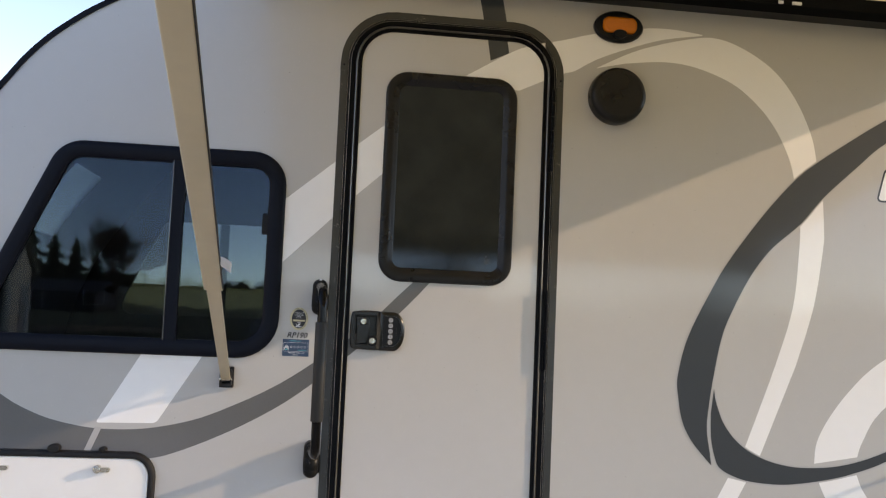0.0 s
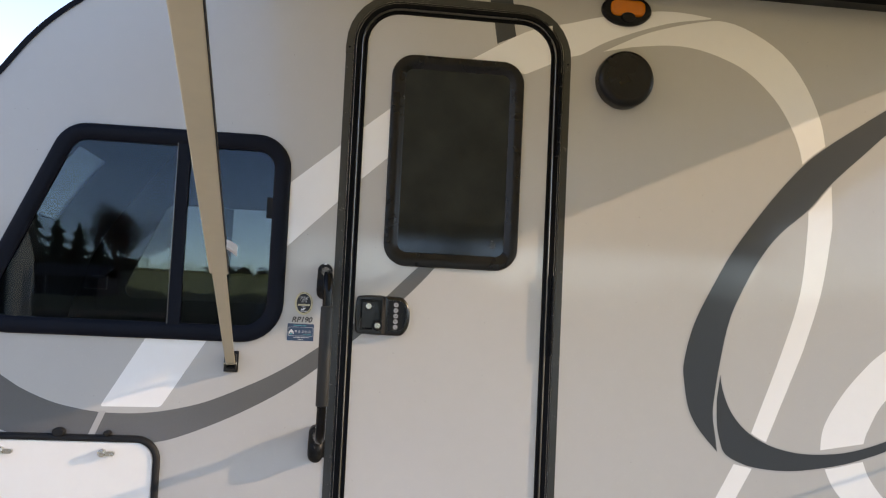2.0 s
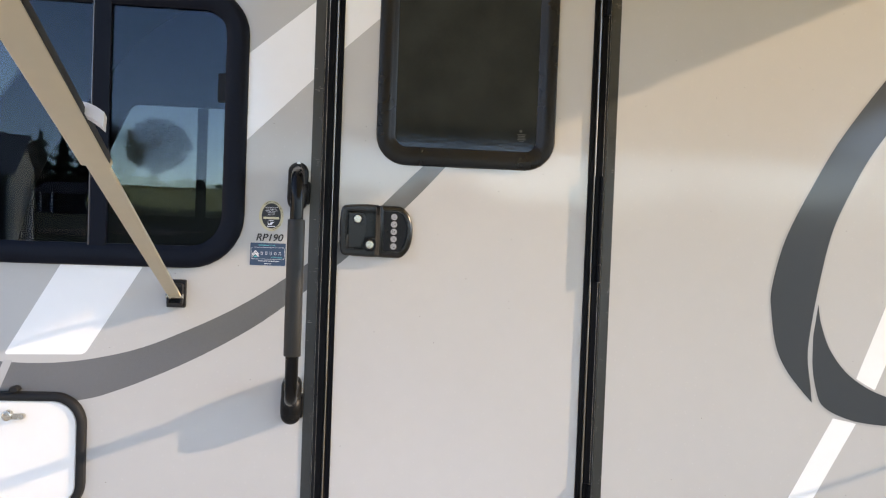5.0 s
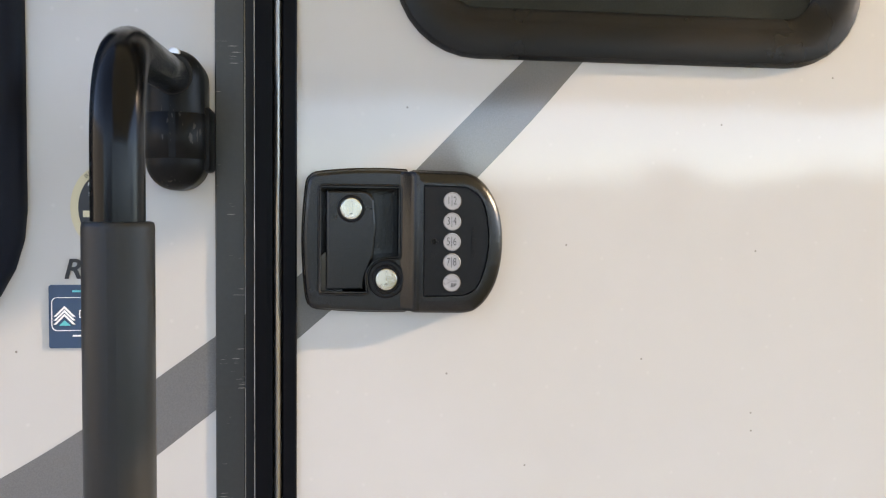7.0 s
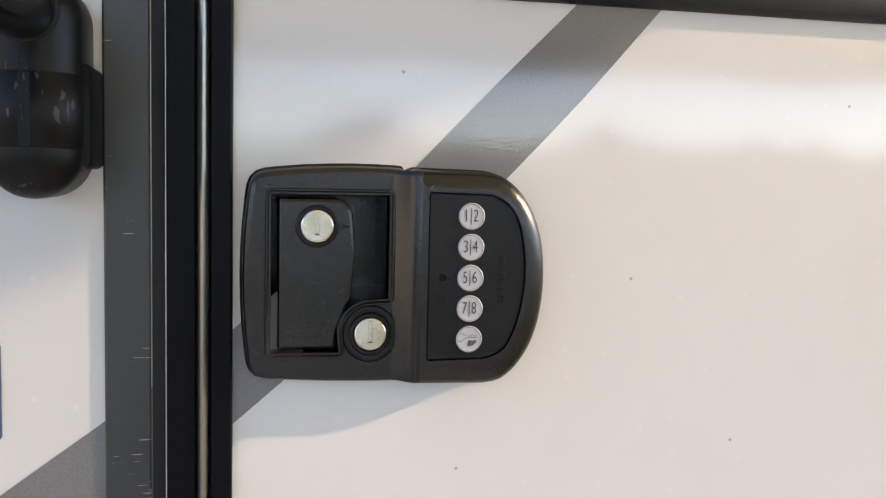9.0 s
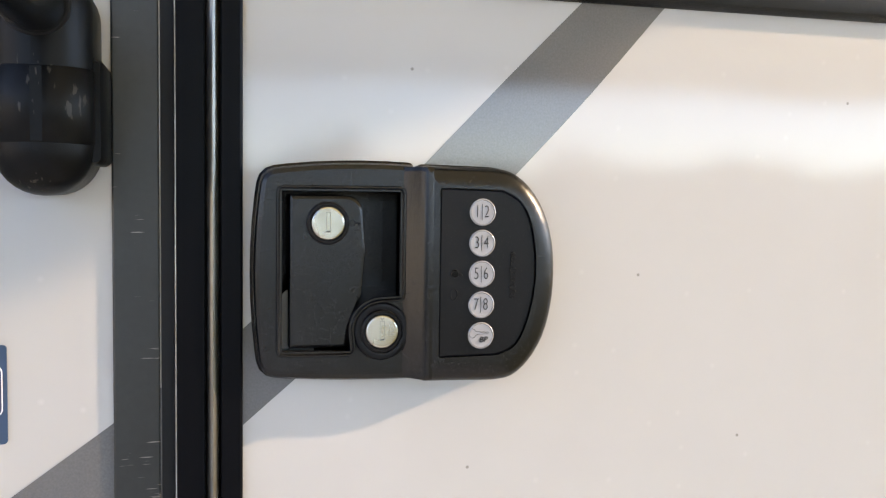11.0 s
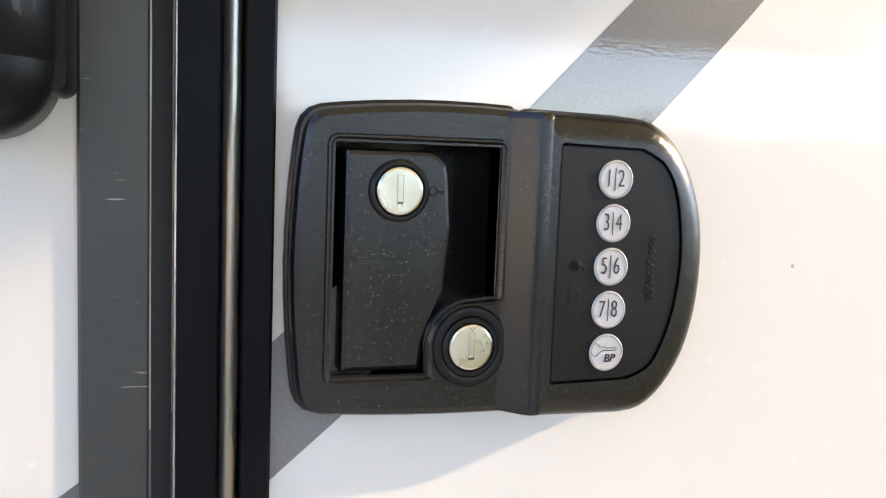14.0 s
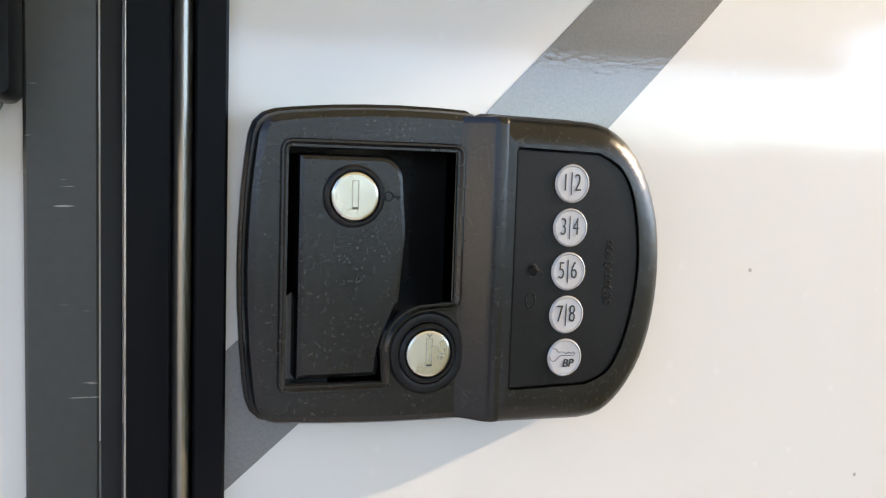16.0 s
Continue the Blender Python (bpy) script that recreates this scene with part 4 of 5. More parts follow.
KEYPAD = [(-0.033, 1.3612)] + curve([(0.010, 1.3604), (0.0205, 1.3622), (0.0305, 1.3700), (0.0390, 1.3832), (0.0437, 1.3995), (0.0452, 1.4170), (0.0437, 1.4350), (0.0385, 1.4510), (0.0295, 1.4640), (0.0190, 1.4712), (0.009, 1.4730)], 3) + [(-0.033, 1.4738)]
KEYPAD = [(x if x < -0.02 else -0.02 + (x + 0.02) * 0.95, z) for x, z in KEYPAD]
keypad_line = lambda off: rpoly(KEYPAD, 0.004, off, 2)
arc = [(-0.0510 + 0.0172 * math.cos(a), 1.3880 + 0.0172 * math.sin(a)) for a in np.linspace(radians(90), radians(178), 9)]
WELL = [(-0.1025, 1.3780), (-0.0672, 1.3775)] + [(p, q) for p, q in reversed(arc)] + [(-0.0415, 1.4058), (-0.0415, 1.4600), (-0.1025, 1.4600)]


bm = bmesh.new()
rings = [loop(bm, latch_line(o), y) for o, y in ((0.0012, Y0), (0.0012, -0.0058), (0.0, -0.0068), (-0.0003, -0.0128), (-0.0012, -0.0146), (-0.0034, -0.0155))]
for a, b in zip(rings, rings[1:]):
    bridge(bm, a, b)
hole = [loop(bm, WELL, y) for y in (-0.0155, 0.036)]
fill(bm, rings[-1], hole[0])
bridge(bm, hole[0], hole[1])
fill(bm, hole[1])
part("base_plate", bm, M_TEXBLACK, lock, "textured black latch escutcheon")
# lip round the well
bm = bmesh.new()
wl = rpoly(WELL, 0.0008, 0.0030, 2), rpoly(WELL, 0.0008, 0.0024, 2), rpoly(WELL, 0.0008, 0.0017, 2), rpoly(WELL, 0.0008, -0.0003, 2)
rings = [loop(bm, o, y) for o, y in zip(wl, (-0.0152, -0.0166, -0.0167, -0.0140))]
for a, b in zip(rings, rings[1:]):
    bridge(bm, a, b)
part("well_lip", bm, M_TEXBLACK, lock)
# paddle
PADDLE = [(-0.0985, 1.3790), (-0.0688, 1.3790), (-0.0676, 1.3890), (-0.0612, 1.4050), (-0.0590, 1.4300), (-0.0612, 1.4578), (-0.0985, 1.4578)]
pl = lambda off: rpoly(PADDLE, [0.001, 0.002, 0.006, 0.008, 0.02, 0.009, 0.001], off, 5)
part("paddle", lofted([(pl(0.0), 0.006), (pl(0.0), -0.0112), (pl(-0.0006), -0.0124), (pl(-0.0020), -0.0130)]), M_TEXBLACK, lock, "textured black pull paddle")


def cylinder(cx, cz, y):
    c = part("key_cylinder", disc(cx, cz, 0.0086, y + 0.006, y - 0.0014, 0.0010, 48), M_CHROME, lock, "bright nickel key cylinder")
    ring_at = lambda o: [(cx + (0.0088 + o) * math.cos(a), cz + (0.0088 + o) * math.sin(a)) for a in np.linspace(0, 2 * math.pi, 49)[:-1]]
    part("collar", swept(ring_at, [(0.0, -y - 0.003), (0.0, -y + 0.0006), (0.0004, -y + 0.0012), (0.0012, -y + 0.0012), (0.0020, -y + 0.0007), (0.0024, -y - 0.001)]), M_PLASTIC, c)
    slot = rect(cx - 0.0012, cx + 0.0012, cz - 0.0046, cz + 0.0056)
    part("slot_edge", slab(slot, y - 0.00155, y - 0.0012, [rpoly(slot, 0.0001, -0.00022, 1)]), M_SLOT, c)
    part("slot_end", slab(rect(cx - 0.0010, cx + 0.0010, cz - 0.0044, cz - 0.0038), y - 0.00150, y - 0.0012), M_INK, c)
    return c


cylinder(-0.0790, 1.4435, -0.0135)
low_cyl = cylinder(-0.0512, 1.3876, -0.0165)
letters("stamped_mark", "DB", 0.0042, -0.0466, 1.3876, -0.01800, M_SLOT, low_cyl, turn=radians(90), stretch=0.9, bold=-0.00012)
part("stamped_arrow", slab([(-0.0524, 1.3950), (-0.0512, 1.3934), (-0.0500, 1.3950), (-0.0506, 1.3950), (-0.0512, 1.3941), (-0.0518, 1.3950)], -0.0181, -0.0175), M_SLOT, low_cyl)
ring_at = lambda o: [(-0.0512 + (0.0108 + o) * math.cos(a), 1.3876 + (0.0112 + o) * math.sin(a)) for a in np.linspace(0, 2 * math.pi, 49)[:-1]]
part("boss", swept(ring_at, [(0.0, 0.0150), (0.0002, 0.0166), (0.0012, 0.0170), (0.0030, 0.0167), (0.0042, 0.0152)]), M_PLASTIC, lock)
part("pivot_dot", disc(-0.0905, 1.4362, 0.0009, -0.012, -0.0134, 0.0, 12), M_INK, lock)
# embossed key sign beside the upper cylinder
part("embossed_key", swept(lambda o: [(-0.0664 + (0.0012 + o) * math.cos(a), 1.4436 + (0.0014 + o) * math.sin(a)) for a in np.linspace(0, 2 * math.pi, 19)[:-1]], [(0, 0.0128), (0.0001, 0.0135), (0.0004, 0.0135), (0.0005, 0.0128)]), M_PLASTIC, lock)
part("embossed_key", box(-0.0650, -0.0622, -0.0135, -0.0128, 1.4432, 1.4439), M_PLASTIC, lock)
part("embossed_key", box(-0.0634, -0.0629, -0.0135, -0.0128, 1.4424, 1.4432), M_PLASTIC, lock)
# sloping step up to the keypad half, rounded along its crest and at its ends
STEP = [(-0.0415, 0.0130), (-0.0406, 0.0152), (-0.0392, 0.0160), (-0.0376, 0.0172), (-0.0328, 0.0226), (-0.0316, 0.0238), (-0.0302, 0.0247), (-0.0288, 0.0252), (-0.0274, 0.0253), (-0.0262, 0.0249)]
bm = bmesh.new()
rows = []
for z, shrink in ((1.3634, 0.0022), (1.3628, 0.0009), (1.3636, 0.0002), (1.3654, 0.0), (1.4700, 0.0), (1.4718, 0.0002), (1.4728, 0.0009), (1.4724, 0.0022)):
    rows.append([bm.verts.new((x, -(d - shrink), z)) for x, d in STEP] + [bm.verts.new((-0.0262, Y0, z)), bm.verts.new((-0.0415, Y0, z))])
for a, b in zip(rows, rows[1:]):
    bridge(bm, a, b)
bm.faces.new(rows[0]), bm.faces.new(rows[-1])
part("ridge_bar", bm, M_TEXBLACK, lock, "sloping textured ridge, paler where it faces the sky", sharp=50)
# keypad half
PAD = [(-0.0228, 1.3742)] + curve([(0.0090, 1.3748), (0.0195, 1.3802), (0.0266, 1.3960), (0.0300, 1.4180), (0.0280, 1.4400), (0.0220, 1.4548), (0.0110, 1.4616)], 4) + [(-0.0228, 1.4625)]
plate_line = lambda off: rpoly(PAD, 0.0012, off, 2)
bm = bmesh.new()
rings = [loop(bm, keypad_line(o), y) for o, y in ((0.0010, Y0), (0.0010, -0.0058), (0.0, -0.0068), (0.0, -0.0178), (-0.0006, -0.0203), (-0.0022, -0.02240), (-0.0048, -0.02400), (-0.0075, -0.02480), (-0.0100, -0.02500))]
for a, b in zip(rings, rings[1:]):
    bridge(bm, a, b)
pad0, pad1 = loop(bm, plate_line(0.0), -0.02500), loop(bm, plate_line(0.0), -0.02260)
fill(bm, rings[-1], pad0)
bridge(bm, pad0, pad1)
part("keypad_housing", bm, M_TEXBLACK, lock, "rounded textured black keypad housing", sharp=50)
part("keypad_panel", lofted([(plate_line(-0.0003), -0.02210), (plate_line(-0.0004), -0.02380), (plate_line(-0.0010), -0.02420)]), M_PLASTIC, lock, "smooth matte black keypad plate")
for k, txt in enumerate(("1|2", "3|4", "5|6", "7|8", "BP")):
    bz = 1.4500 - 0.01613 * k
    b = part("button", disc(0.0, bz, 0.0068, -0.02310, -0.02500, 0.0008, 36), M_BUTTON, lock, "round silver push button with black printed marks")
    part("rim", swept(lambda o: [((0.0061 + o) * math.cos(a), bz + (0.0061 + o) * math.sin(a)) for a in np.linspace(0, 2 * math.pi, 41)[:-1]], [(0.0, 0.0249), (0.0003, 0.0253), (0.0007, 0.0252), (0.0010, 0.0246)]), M_RIM, b, "clear glossy button rim", sharp=60)
    if k < 4:
        for dx, digit in ((-0.0030, txt[0]), (0.0021, txt[2])):
            letters("digit", digit, 0.0092, dx, bz + 0.0001, -0.02510, M_INK, b, stretch=0.64, bold=-0.00012)
        part("divider", slab(rect(-0.00058, -0.00028, bz - 0.0042, bz + 0.0042), -0.0252, -0.0250), M_INK, b)
    else:
        letters("lettering", txt, 0.0042, 0.0011, bz - 0.0022, -0.02510, M_INK, b, shear=0.2, bold=0.00006)
        key = [(-0.0046 + 0.0018 * math.cos(a), bz + 0.0012 + 0.0024 * math.sin(a)) for a in np.linspace(0.5, 5.8, 14)] + [(-0.0018, bz + 0.0008), (0.0036, bz + 0.0008), (0.0041, bz + 0.0014), (0.0034, bz + 0.0021), (0.0024, bz + 0.0015), (0.0014, bz + 0.0021), (0.0004, bz + 0.0015), (-0.0008, bz + 0.0022), (-0.003, bz + 0.0022)]
        part("key_outline", tube([(p, -0.02510, q) for p, q in key + key[:1]], 0.00012, 5), M_INK, b)
part("indicator", disc(-0.0145, 1.4180, 0.0018, -0.02260, -0.02480, 0.0004, 16), M_HANDLE, lock, "small indicator lamp, unlit")
part("embossed_pad", swept(lambda o: [(-0.0148 + (0.0015 + o) * math.cos(a), 1.4072 + (0.0026 + o) * math.sin(a)) for a in np.linspace(0, 2 * math.pi, 21)[:-1]], [(0, 0.02410), (0.0002, 0.02440), (0.0005, 0.02440), (0.0007, 0.02410)]), M_PLASTIC, lock)
rnd = random.Random(5)
zz = 1.4050
for k in range(10):
    # raised, unreadable characters: rounded loops and short strokes
    h, wd = rnd.choice((0.0008, 0.0009, 0.0010)), rnd.choice((0.0012, 0.0013, 0.0018))
    path = [(0.0170 + wd * math.cos(q), -0.02430, zz + h + h * math.sin(q)) for q in np.linspace(0, rnd.choice((4.2, 5.0, 6.283)), 15)]
    part("embossed_mark", tube(path, 0.00026, 6), M_PLASTIC, lock)
    zz += 2 * h + 0.0005 + (0.0010 if k == 6 else 0)
part("indicator_rim", tube([(-0.0145 + 0.0021 * math.cos(q), -0.02430, 1.4180 + 0.0021 * math.sin(q)) for q in np.linspace(0.4, 5.9, 22)], 0.00035, 8), M_PLASTIC, lock)
part("indicator_lip", tube([(-0.0126, -0.02430, 1.4186), (-0.0108, -0.02445, 1.4176), (-0.0105, -0.02440, 1.4166), (-0.0124, -0.02430, 1.4166)], 0.0003, 8), M_PLASTIC, lock)
# dark disc drawn in place of the tiny hole in the paddle
part("rivet", disc(-0.0864, 1.4361, 0.0007, -0.0126, -0.0134, 0.0002, 12), M_RUBBER, lock)

# ---- grab handle ----
handle = thing("grab_handle", "black tubular grab handle with foam grip beside the door", "grab handle", at=(-0.205, 0, 1.27))
HX, HY, TX = -0.2055, -0.30, -0.200
for top in (1.560, 1.096):
    shell = lambda o: rpoly(rect(HX - 0.0262, HX + 0.0168, top - 0.104, top), 0.0212, o)
    arc_in = [(0.0203 * (1 - math.cos(a)), 0.031 + 0.020 * math.sin(a)) for a in np.linspace(0, radians(88), 13)]
    mnt = part("mount", lofted([(shell(0.0), 0.0)] + [(shell(-u), -d) for u, d in arc_in]), M_MOUNT, handle, "scuffed black plastic swivel mount", sharp=60)
    band = [(HX - 0.0268, 0.0)] + [(HX - 0.0268 + u, d + 0.0006) for u, d in arc_in] + [(HX + 0.0174 - u, d + 0.0006) for u, d in reversed(arc_in)] + [(HX + 0.0174, 0.0)]
    bm = bmesh.new()
    rows = [[bm.verts.new((x + (HX - 0.0047 - x) * k, -d * (1 - k), z)) for x, d in band] for z, k in ((top - 0.0470, 0.02), (top - 0.0476, 0.0), (top - 0.0800, 0.0), (top - 0.0812, 0.03))]
    for a, b in zip(rows, rows[1:]):
        bridge(bm, a, b, False)
    part("cover", bm, M_MOUNT, mnt, "lower cover band of the mount with a fine seam", sharp=60)
    part("foot", lofted([(rpoly(rect(HX + 0.0130, HX + 0.0212, top - 0.090, top - 0.041), 0.004, o), y) for o, y in ((0.0, 0.0), (0.0, -0.030), (-0.0015, -0.034))]), M_MOUNT, mnt)
    part("socket", disc(HX - 0.005, top - 0.020, 0.0150, -0.048, -0.0520, 0.001, 32), M_RUBBER, mnt)
    part("screw", disc(HX - 0.004, top - 0.004, 0.0045, -0.030, -0.0430, 0.001, 14), M_STEEL, mnt)
tube_path = bend([(HX - 0.005, -0.03, 1.540), (TX, HY, 1.520), (TX, HY, 1.095), (HX - 0.005, -0.03, 1.070)], 0.048, 10)
part("tube", tube(tube_path, 0.0123, 24), M_HANDLE, handle, "glossy black bent tube", sharp=60)
grip = [(1.182, 0.0148), (1.1825, 0.0159), (1.185, 0.0163), (1.4355, 0.0163), (1.438, 0.0159), (1.4385, 0.0148)]
part("grip", tube([(TX, HY, z) for z, _ in grip], [r for _, r in grip], 28), M_FOAM, handle, "matte black foam grip", sharp=60)

# ---- stickers ----
seal = thing("seal_sticker", "oval black and cream certification sticker", "sticker", at=(-0.2665, -0.001, 1.442))
part("rim", disc(-0.2665, 1.4425, 0.0265, 0.0, -0.0012, 0, 48, 0.0335), M_CREAM, seal)
part("face", disc(-0.2665, 1.4425, 0.0205, -0.001, -0.0016, 0, 48, 0.0275), M_INK, seal)
for words, zc, size in (("MANUFACTURER", 1.4605, 0.0034), ("COMPLIANCE", 1.4567, 0.0034), ("STANDARD FOR", 1.4530, 0.0034), ("VEHICLES", 1.4493, 0.0034), ("NFPA 1192", 1.4455, 0.0034)):
    letters("lettering", words, size, -0.2665, zc, -0.0018, M_WHITEINK, seal, thick=0.0001)
part("number_bar", slab(rect(-0.2835, -0.2495, 1.4352, 1.4402), -0.0020, -0.0012), M_CREAM, seal)
part("text_bar", slab(rect(-0.2715, -0.2615, 1.4318, 1.4330), -0.0020, -0.0012), M_WHITEINK, seal)
part("mark", slab([(-0.2740, 1.4292), (-0.2705, 1.4238), (-0.2670, 1.4288), (-0.2600, 1.4292), (-0.2660, 1.4225), (-0.2730, 1.4225)], -0.0020, -0.0012), M_WHITEINK, seal)
part("text_bar", slab(rect(-0.2755, -0.2575, 1.4188, 1.4206), -0.0020, -0.0012), M_WHITEINK, seal)
for words, start, step, inward in (("ELECTRICAL \u2022 HEATING \u2022 FIRE SAFETY", 128, -3.9, False), ("FIFTH WHEEL", -78, 4.6, True)):
    for k, ch in enumerate(words):
        a = radians(start + step * k)
        if ch != " ":
            letters("rim_letter", ch, 0.0040, -0.2665 + 0.0235 * math.cos(a), 1.4425 + 0.0305 * math.sin(a), -0.0016, M_INK, seal, turn=math.pi / 2 - a + (math.pi if inward else 0), thick=0.0001)
model = thing("model_lettering", "dark slanted model lettering on the wall", "lettering", at=(-0.27, -0.001, 1.394))
letters("lettering", "RP190", 0.0215, -0.270, 1.3945, -0.0012, M_INK, model, shear=0.25, stretch=1.03, bold=0.0004)
blue = thing("panel_sticker", "dark blue rectangular sticker with white chevron mark", "sticker", at=(-0.271, -0.001, 1.358))
part("card", slab(rpoly(rect(-0.3095, -0.2335, 1.3340, 1.3830), 0.002), -0.0012, 0.0), M_STKBLUE, blue)
part("outline", slab(rpoly(rect(-0.3075, -0.2355, 1.3475, 1.3735), 0.004), -0.0017, -0.0010, [rpoly(rect(-0.3070, -0.2360, 1.3480, 1.3730), 0.0036)]), M_WHITEINK, blue)
for k in range(3):
    z = 1.3525 + k * 0.0030
    part("chevron", slab([(-0.3060, z), (-0.2980, z + 0.0082), (-0.2900, z), (-0.2919, z), (-0.2980, z + 0.0063), (-0.3041, z)], -0.0018, -0.001), M_WHITEINK, blue)
part("chevron_base", slab([(-0.3020, 1.3515), (-0.2980, 1.3556), (-0.2935, 1.3515)], -0.0018, -0.001), M_TEAL, blue)
for k in range(5):
    x = -0.2870 + k * 0.0098
    part("name_bar", slab(rect(x, x + 0.0044, 1.3575, 1.3635), -0.0018, -0.001, [rect(x + 0.0006, x + 0.0038, 1.3581, 1.3629)]), M_WHITEINK, blue)
for k in range(7):
    x = -0.2640 + k * 0.0034
    part("script_bar", slab([(x, 1.3505), (x + 0.0022, 1.3505), (x + 0.0029, 1.3533), (x + 0.0007, 1.3533)], -0.0018, -0.001, [[(x + 0.0006, 1.3509), (x + 0.0018, 1.3509), (x + 0.0023, 1.3529), (x + 0.0011, 1.3529)]]), M_TEAL, blue)
part("text_bar", slab(rect(-0.2920, -0.2695, 1.3774, 1.3788), -0.0018, -0.001), M_TEAL, blue)
letters("lettering", "Panels", 0.0048, -0.2610, 1.3781, -0.0018, M_TEAL, blue, thick=0.0001)
for x0, x1, z0, z1 in ((-0.2920, -0.2720, 1.3430, 1.3442), (-0.2705, -0.2570, 1.3430, 1.3442), (-0.2555, -0.2470, 1.3430, 1.3442), (-0.2790, -0.2690, 1.3374, 1.3385), (-0.2675, -0.2640, 1.3374, 1.3385)):
    part("text_bar", slab(rect(x0, x1, z0, z1), -0.0018, -0.001), M_WHITEINK, blue)
caution = thing("caution_sticker", "white, yellow and black caution sticker", "sticker", at=(1.48, -0.001, 0.8))
part("card", slab(rect(1.447, 1.516, 0.781, 0.829), -0.0012, 0.0), M_WHITEINK, caution)
part("band", slab(rect(1.447, 1.516, 0.817, 0.8285), -0.0018, -0.001), M_INK, caution)
part("band", slab(rect(1.447, 1.516, 0.806, 0.8165), -0.0018, -0.001), M_YELLOW, caution)
letters("caution_word", "CAUTION", 0.011, 1.485, 0.8112, -0.0020, M_INK, caution)
for k in range(4):
    part("text_bar", slab(rect(1.452, 1.508 - 0.006 * (k % 2), 0.785 + k * 0.005, 0.7875 + k * 0.005), -0.0018, -0.001), M_MID, caution)
cap = thing("drain_cap", "round black drain cap on the wall", "cap", at=(1.48, 0, 0.735))
part("cap_body", disc(1.48, 0.733, 0.036, 0.0, -0.02, 0.006, 40), M_PLASTIC, cap)

# ---- speaker, marker light ----
spk = thing("wall_speaker", "round black outdoor wall speaker", "speaker", at=(0.664, 0, 2.165))
round_at = lambda r: [(0.664 + r * math.cos(a), 2.167 + r * math.sin(a)) for a in np.linspace(0, 2 * math.pi, 65)[:-1]]
part("body", lofted([(round_at(r), y) for r, y in ((0.0865, 0.0), (0.0870, -0.030), (0.0855, -0.040), (0.0815, -0.0475), (0.0740, -0.0520), (0.0660, -0.0535), (0.0640, -0.0530))]), M_DARKTEX, spk, "smooth black round housing", sharp=60)
part("grille", lofted([(round_at(r), y) for r, y in ((0.0636, -0.0500), (0.0634, -0.0532), (0.0400, -0.0545), (0.0150, -0.0550))]), M_DARKTEX, spk, sharp=60)
part("screw", disc(0.612, 2.128, 0.004, -0.046, -0.0492, 0.001, 12), M_RUBBER, spk)
marker = thing("marker_light", "oval amber marker light in a black bezel", "light", at=(0.667, 0, 2.39))
oval = lambda a, b, n=48: [(0.667 + a * math.cos(2 * math.pi * i / n), 2.390 + b * math.sin(2 * math.pi * i / n)) for i in range(n)]
part("bezel", lofted([(oval(0.079, 0.050), 0.0), (oval(0.079, 0.050), -0.010), (oval(0.074, 0.045), -0.017), (oval(0.062, 0.036), -0.019)]), M_PLASTIC, marker)
part("lens", lofted([(rpoly(rect(0.612, 0.722, 2.366, 2.417), 0.02), -0.016), (rpoly(rect(0.614, 0.720, 2.368, 2.415), 0.018), -0.026), (rpoly(rect(0.62, 0.714, 2.373, 2.410), 0.014), -0.029)]), M_AMBER, marker, "ribbed amber plastic lens")
part("notch", disc(0.667, 2.363, 0.022, -0.015, -0.031, 0.003, 24, 0.014), M_PLASTIC, marker)

# ---- baggage door ----
bag = thing("baggage_door", "white baggage compartment door with black frame, closed", "baggage door", at=(-1.0, 0, 0.8))
BAG = rect(-1.42, -0.660, 0.808, 1.032)
bag_line = lambda off: rpoly(BAG, [0.05, 0.045, 0.05, 0.05], off)
part("panel", lofted([(bag_line(0.0), 0.0), (bag_line(0.0), -0.014), (bag_line(-0.002), -0.016)]), M_BAG, bag)
part("frame", swept(bag_line, [(0.0, 0.010), (0.001, 0.0185), (0.004, 0.0200), (0.012, 0.0190), (0.0165, 0.0150), (0.018, 0.0)]), M_RUBBER, bag, "black rubber-edged frame")
for x in (-0.785, -1.055):
    lt = part("latch", disc(x - 0.012, 1.003, 0.011, -0.015, -0.034, 0.004, 24), M_CHROME, bag, "bright thumb latch")
    part("tab", slab(rpoly(rect(x - 0.012, x + 0.022, 0.9955, 1.0075), 0.005), -0.030, -0.018), M_CHROME, lt)
for x, r in ((-0.918, 0.017), (-0.788, 0.010)):
    part("catch", disc(x, 1.056, r, 0.0, -0.024, 0.004, 20, r * 0.7), M_RUBBER, bag, "black retaining catch")
well = thing("lower_hatch", "black moulded hatch below the baggage door", "hatch", at=(-1.0, 0, 0.7))
part("body", lofted([(rpoly(rect(-1.45, -0.63, 0.54, 0.782), 0.06, o), y) for o, y in ((0.0, 0.0), (0.0, -0.012), (-0.005, -0.018), (-0.018, -0.020))]), M_RUBBER, well)

# ---- awning ----
awning = thing("awning", "extended tan fabric awning on slender champagne arms", "awning", at=(0.9, -0.05, 2.45))
AX0, AX1 = -0.43, 2.29
RAIL, ROLL = (-0.085, 2.521), (-2.38, 1.893)
bm = bmesh.new()
rows = []
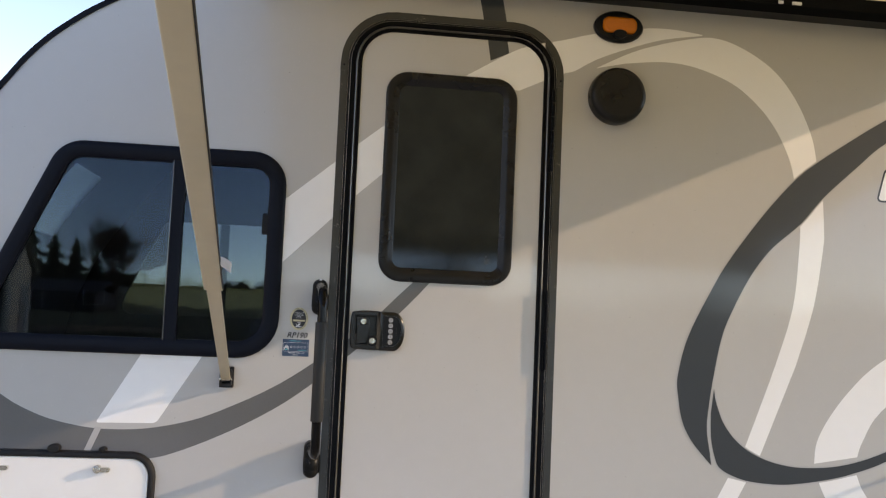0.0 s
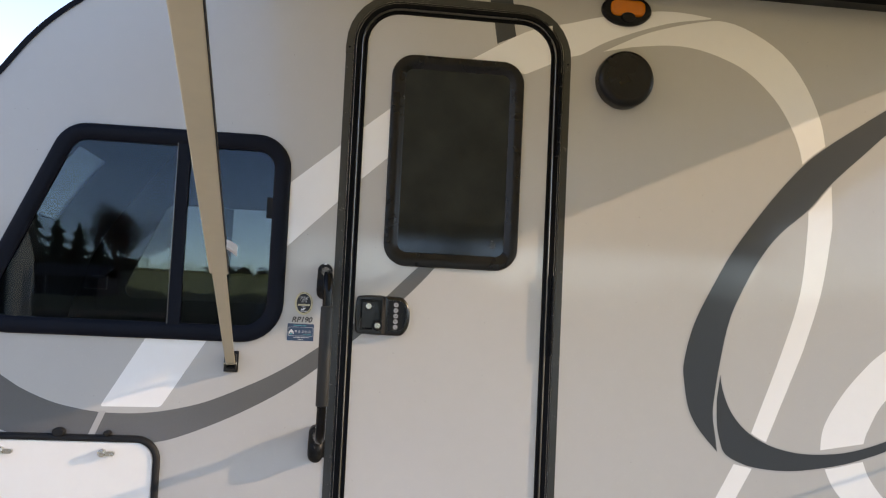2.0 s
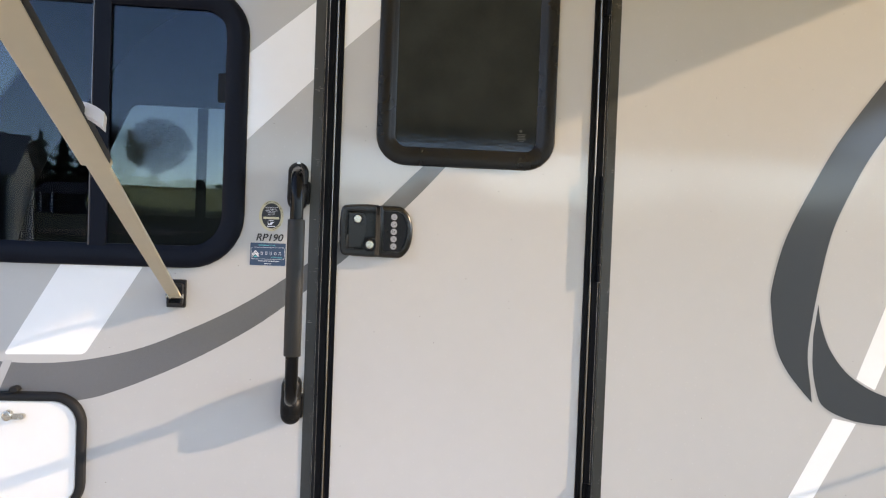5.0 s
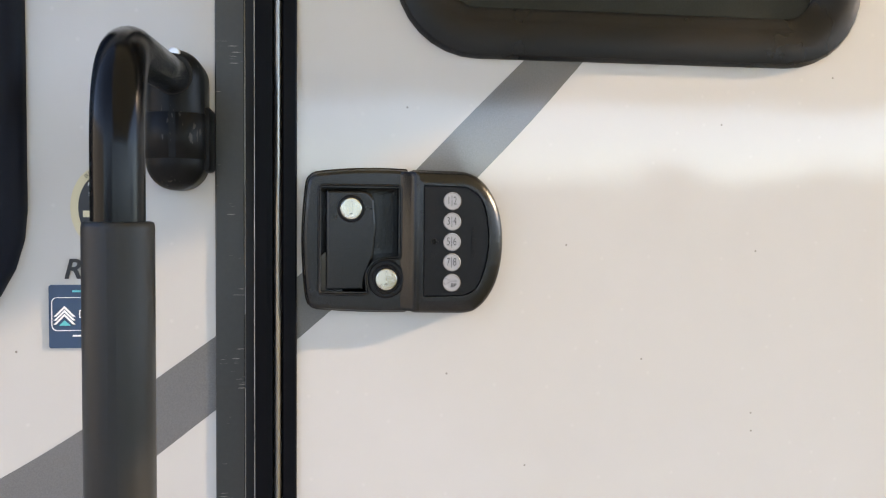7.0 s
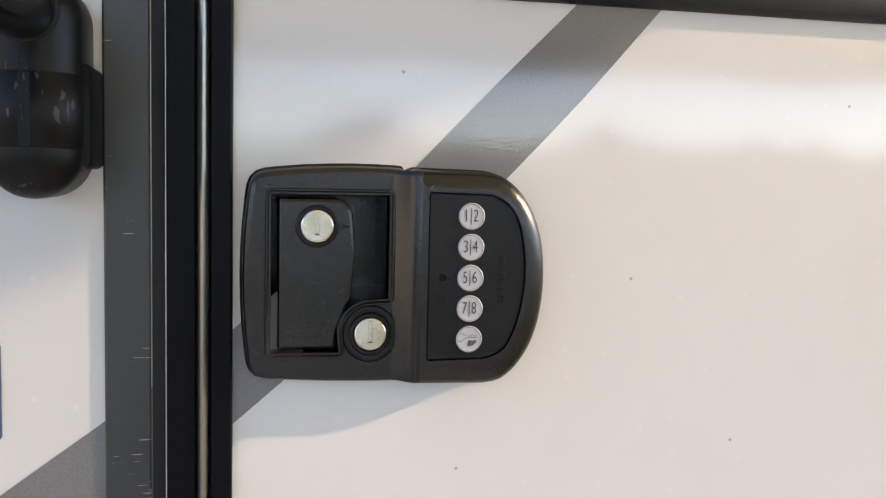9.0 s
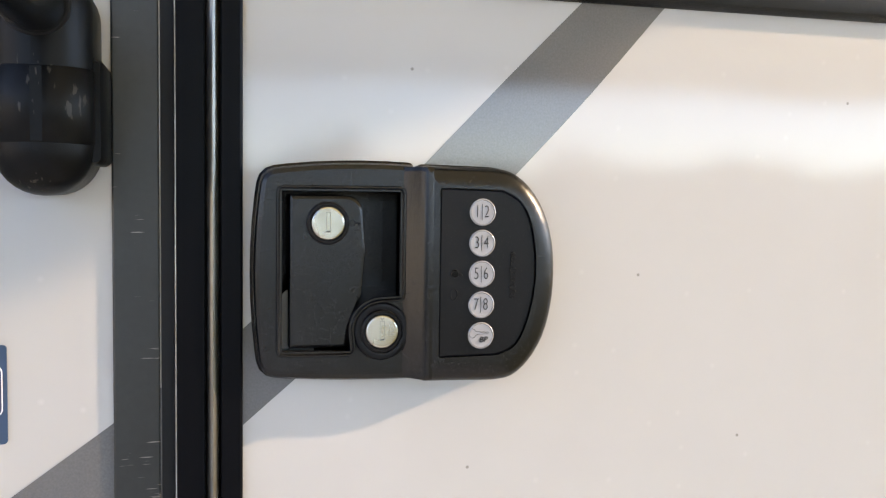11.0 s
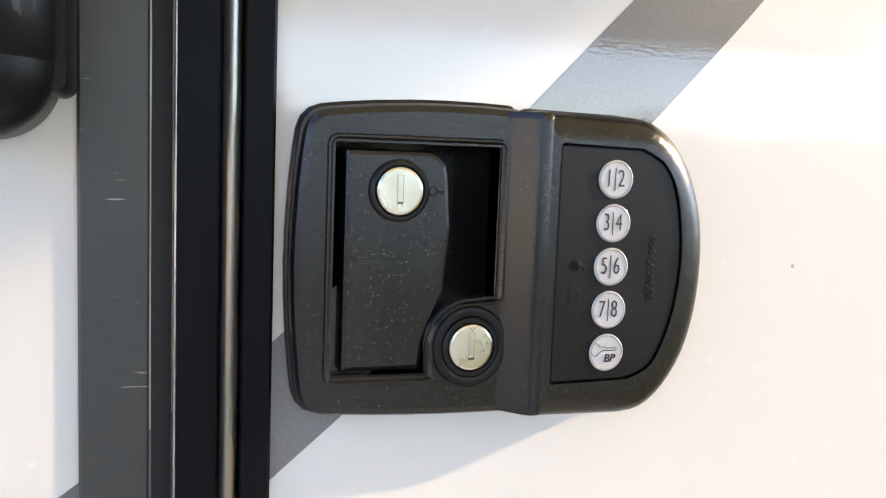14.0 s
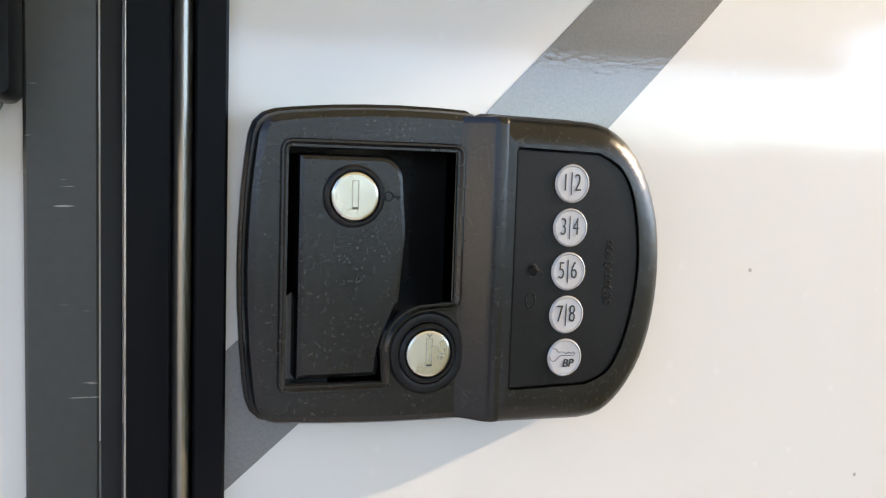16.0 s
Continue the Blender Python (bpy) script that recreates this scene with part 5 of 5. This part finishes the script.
for i in range(25):
    t = i / 24
    y, z = RAIL[0] + (ROLL[0] - RAIL[0]) * t, RAIL[1] + (ROLL[1] - RAIL[1]) * t - 0.05 * math.sin(math.pi * t)
    rows.append(([bm.verts.new((AX0 + (AX1 - AX0) * k / 16, y, z + 0.004 * math.sin(k * 1.7 + i * 0.6))) for k in range(17)],
                 [bm.verts.new((AX0 + (AX1 - AX0) * k / 16, y, z - 0.002 + 0.004 * math.sin(k * 1.7 + i * 0.6))) for k in range(17)]))
for (a, b), (c, d) in zip(rows, rows[1:]):
    bridge(bm, a, c, False)
    bridge(bm, b, d, False)
part("fabric", bm, M_FABRIC, awning, "tan translucent awning fabric", sharp=80)
part("roller", tube([(AX0 - 0.06, ROLL[0], ROLL[1] - 0.035), (AX1 + 0.06, ROLL[0], ROLL[1] - 0.035)], 0.058, 24), M_ARM, awning)
case_prof = [(0.0, 2.462), (-0.085, 2.452), (-0.108, 2.470), (-0.112, 2.530), (-0.085, 2.585), (0.0, 2.592)]
bm = bmesh.new()
a = [bm.verts.new((AX0 - 0.08, y, z)) for y, z in case_prof]
b = [bm.verts.new((AX1 + 0.08, y, z)) for y, z in case_prof]
bridge(bm, a, b), bm.faces.new(a), bm.faces.new(b)
case = part("case", bm, M_RAIL, awning, "long black awning case along the roof edge")
for k in range(2):
    part("case_mark", slab(rect(1.14 + k * 0.045, 1.155 + k * 0.06, 2.473, 2.482), -0.1125, -0.108), M_WHITEINK, case)


def arm(x0, x1, sgn):
    """Telescoping arm from its foot on the wall out to the roller."""
    p0, p1 = Vector((x0, -0.03, 1.265)), Vector((x1, ROLL[0], ROLL[1] - 0.005))
    d = (p1 - p0).normalized()
    side = Vector((1, 0, 0)) - d * d.x
    side.normalize()
    up = side.cross(d)

    def bar(a, b, w, h, r):
        bm = bmesh.new()
        rings = []
        for t in (a, b):
            c = p0 + d * t
            rings.append([bm.verts.new(c + side * u + up * v) for u, v in rpoly(rect(-w / 2, w / 2, -h / 2, h / 2), r, 0, 4)])
        bridge(bm, *rings)
        bm.faces.new(rings[0]), bm.faces.new(rings[1])
        return bm

    long = (p1 - p0).length
    a = part("arm", bar(0.915, long, 0.036, 0.009, 0.003), M_ARM, awning, "champagne aluminium outer arm")
    part("inner_arm", bar(0.0, 1.2, 0.027, 0.006, 0.002), M_ARM, a)
    part("arm_groove", bar(0.93, long - 0.01, 0.0014, 0.0096, 0.0005), M_RUBBER, a).location = side * 0.0176
    c = p0 + d * 1.075
    bm = bmesh.new()
    rows = []
    for k in range(7):
        t = k / 6
        q = c + side * (0.015 + 0.022 * t) + up * (-0.010 + 0.010 * t ** 1.6)
        hgt = 0.012 + 0.004 * t
        rows.append([bm.verts.new(q + up * u * hgt + d * v) for u, v in ((0, -0.006), (0, 0.010), (1, 0.010), (1, -0.006))])
    for f, g in zip(rows, rows[1:]):
        bridge(bm, f, g)
    bm.faces.new(rows[0]), bm.faces.new(rows[-1])
    part("clip", bm, M_LEVER, a, "pale grey release lever")
    foot = part("foot", lofted([(rpoly(rect(x0 - 0.020, x0 + 0.020, 1.238, 1.298), 0.003, o), y) for o, y in ((0, 0), (0, -0.010), (-0.001, -0.012))]), M_RUBBER, awning, "black square arm foot")
    part("clevis", slab(rpoly(rect(x0 - 0.016, x0 + 0.016, 1.244, 1.29), 0.004), -0.034, -0.012, [rect(x0 - 0.012, x0 + 0.012, 1.250, 1.284)]), M_RUBBER, foot)
    part("pin", tube([(x0 - 0.018, -0.028, 1.264), (x0 + 0.018, -0.028, 1.264)], 0.0065, 12), M_CHROME, foot)


arm(-0.462, -0.321, 1)
arm(2.32, 2.32, -1)
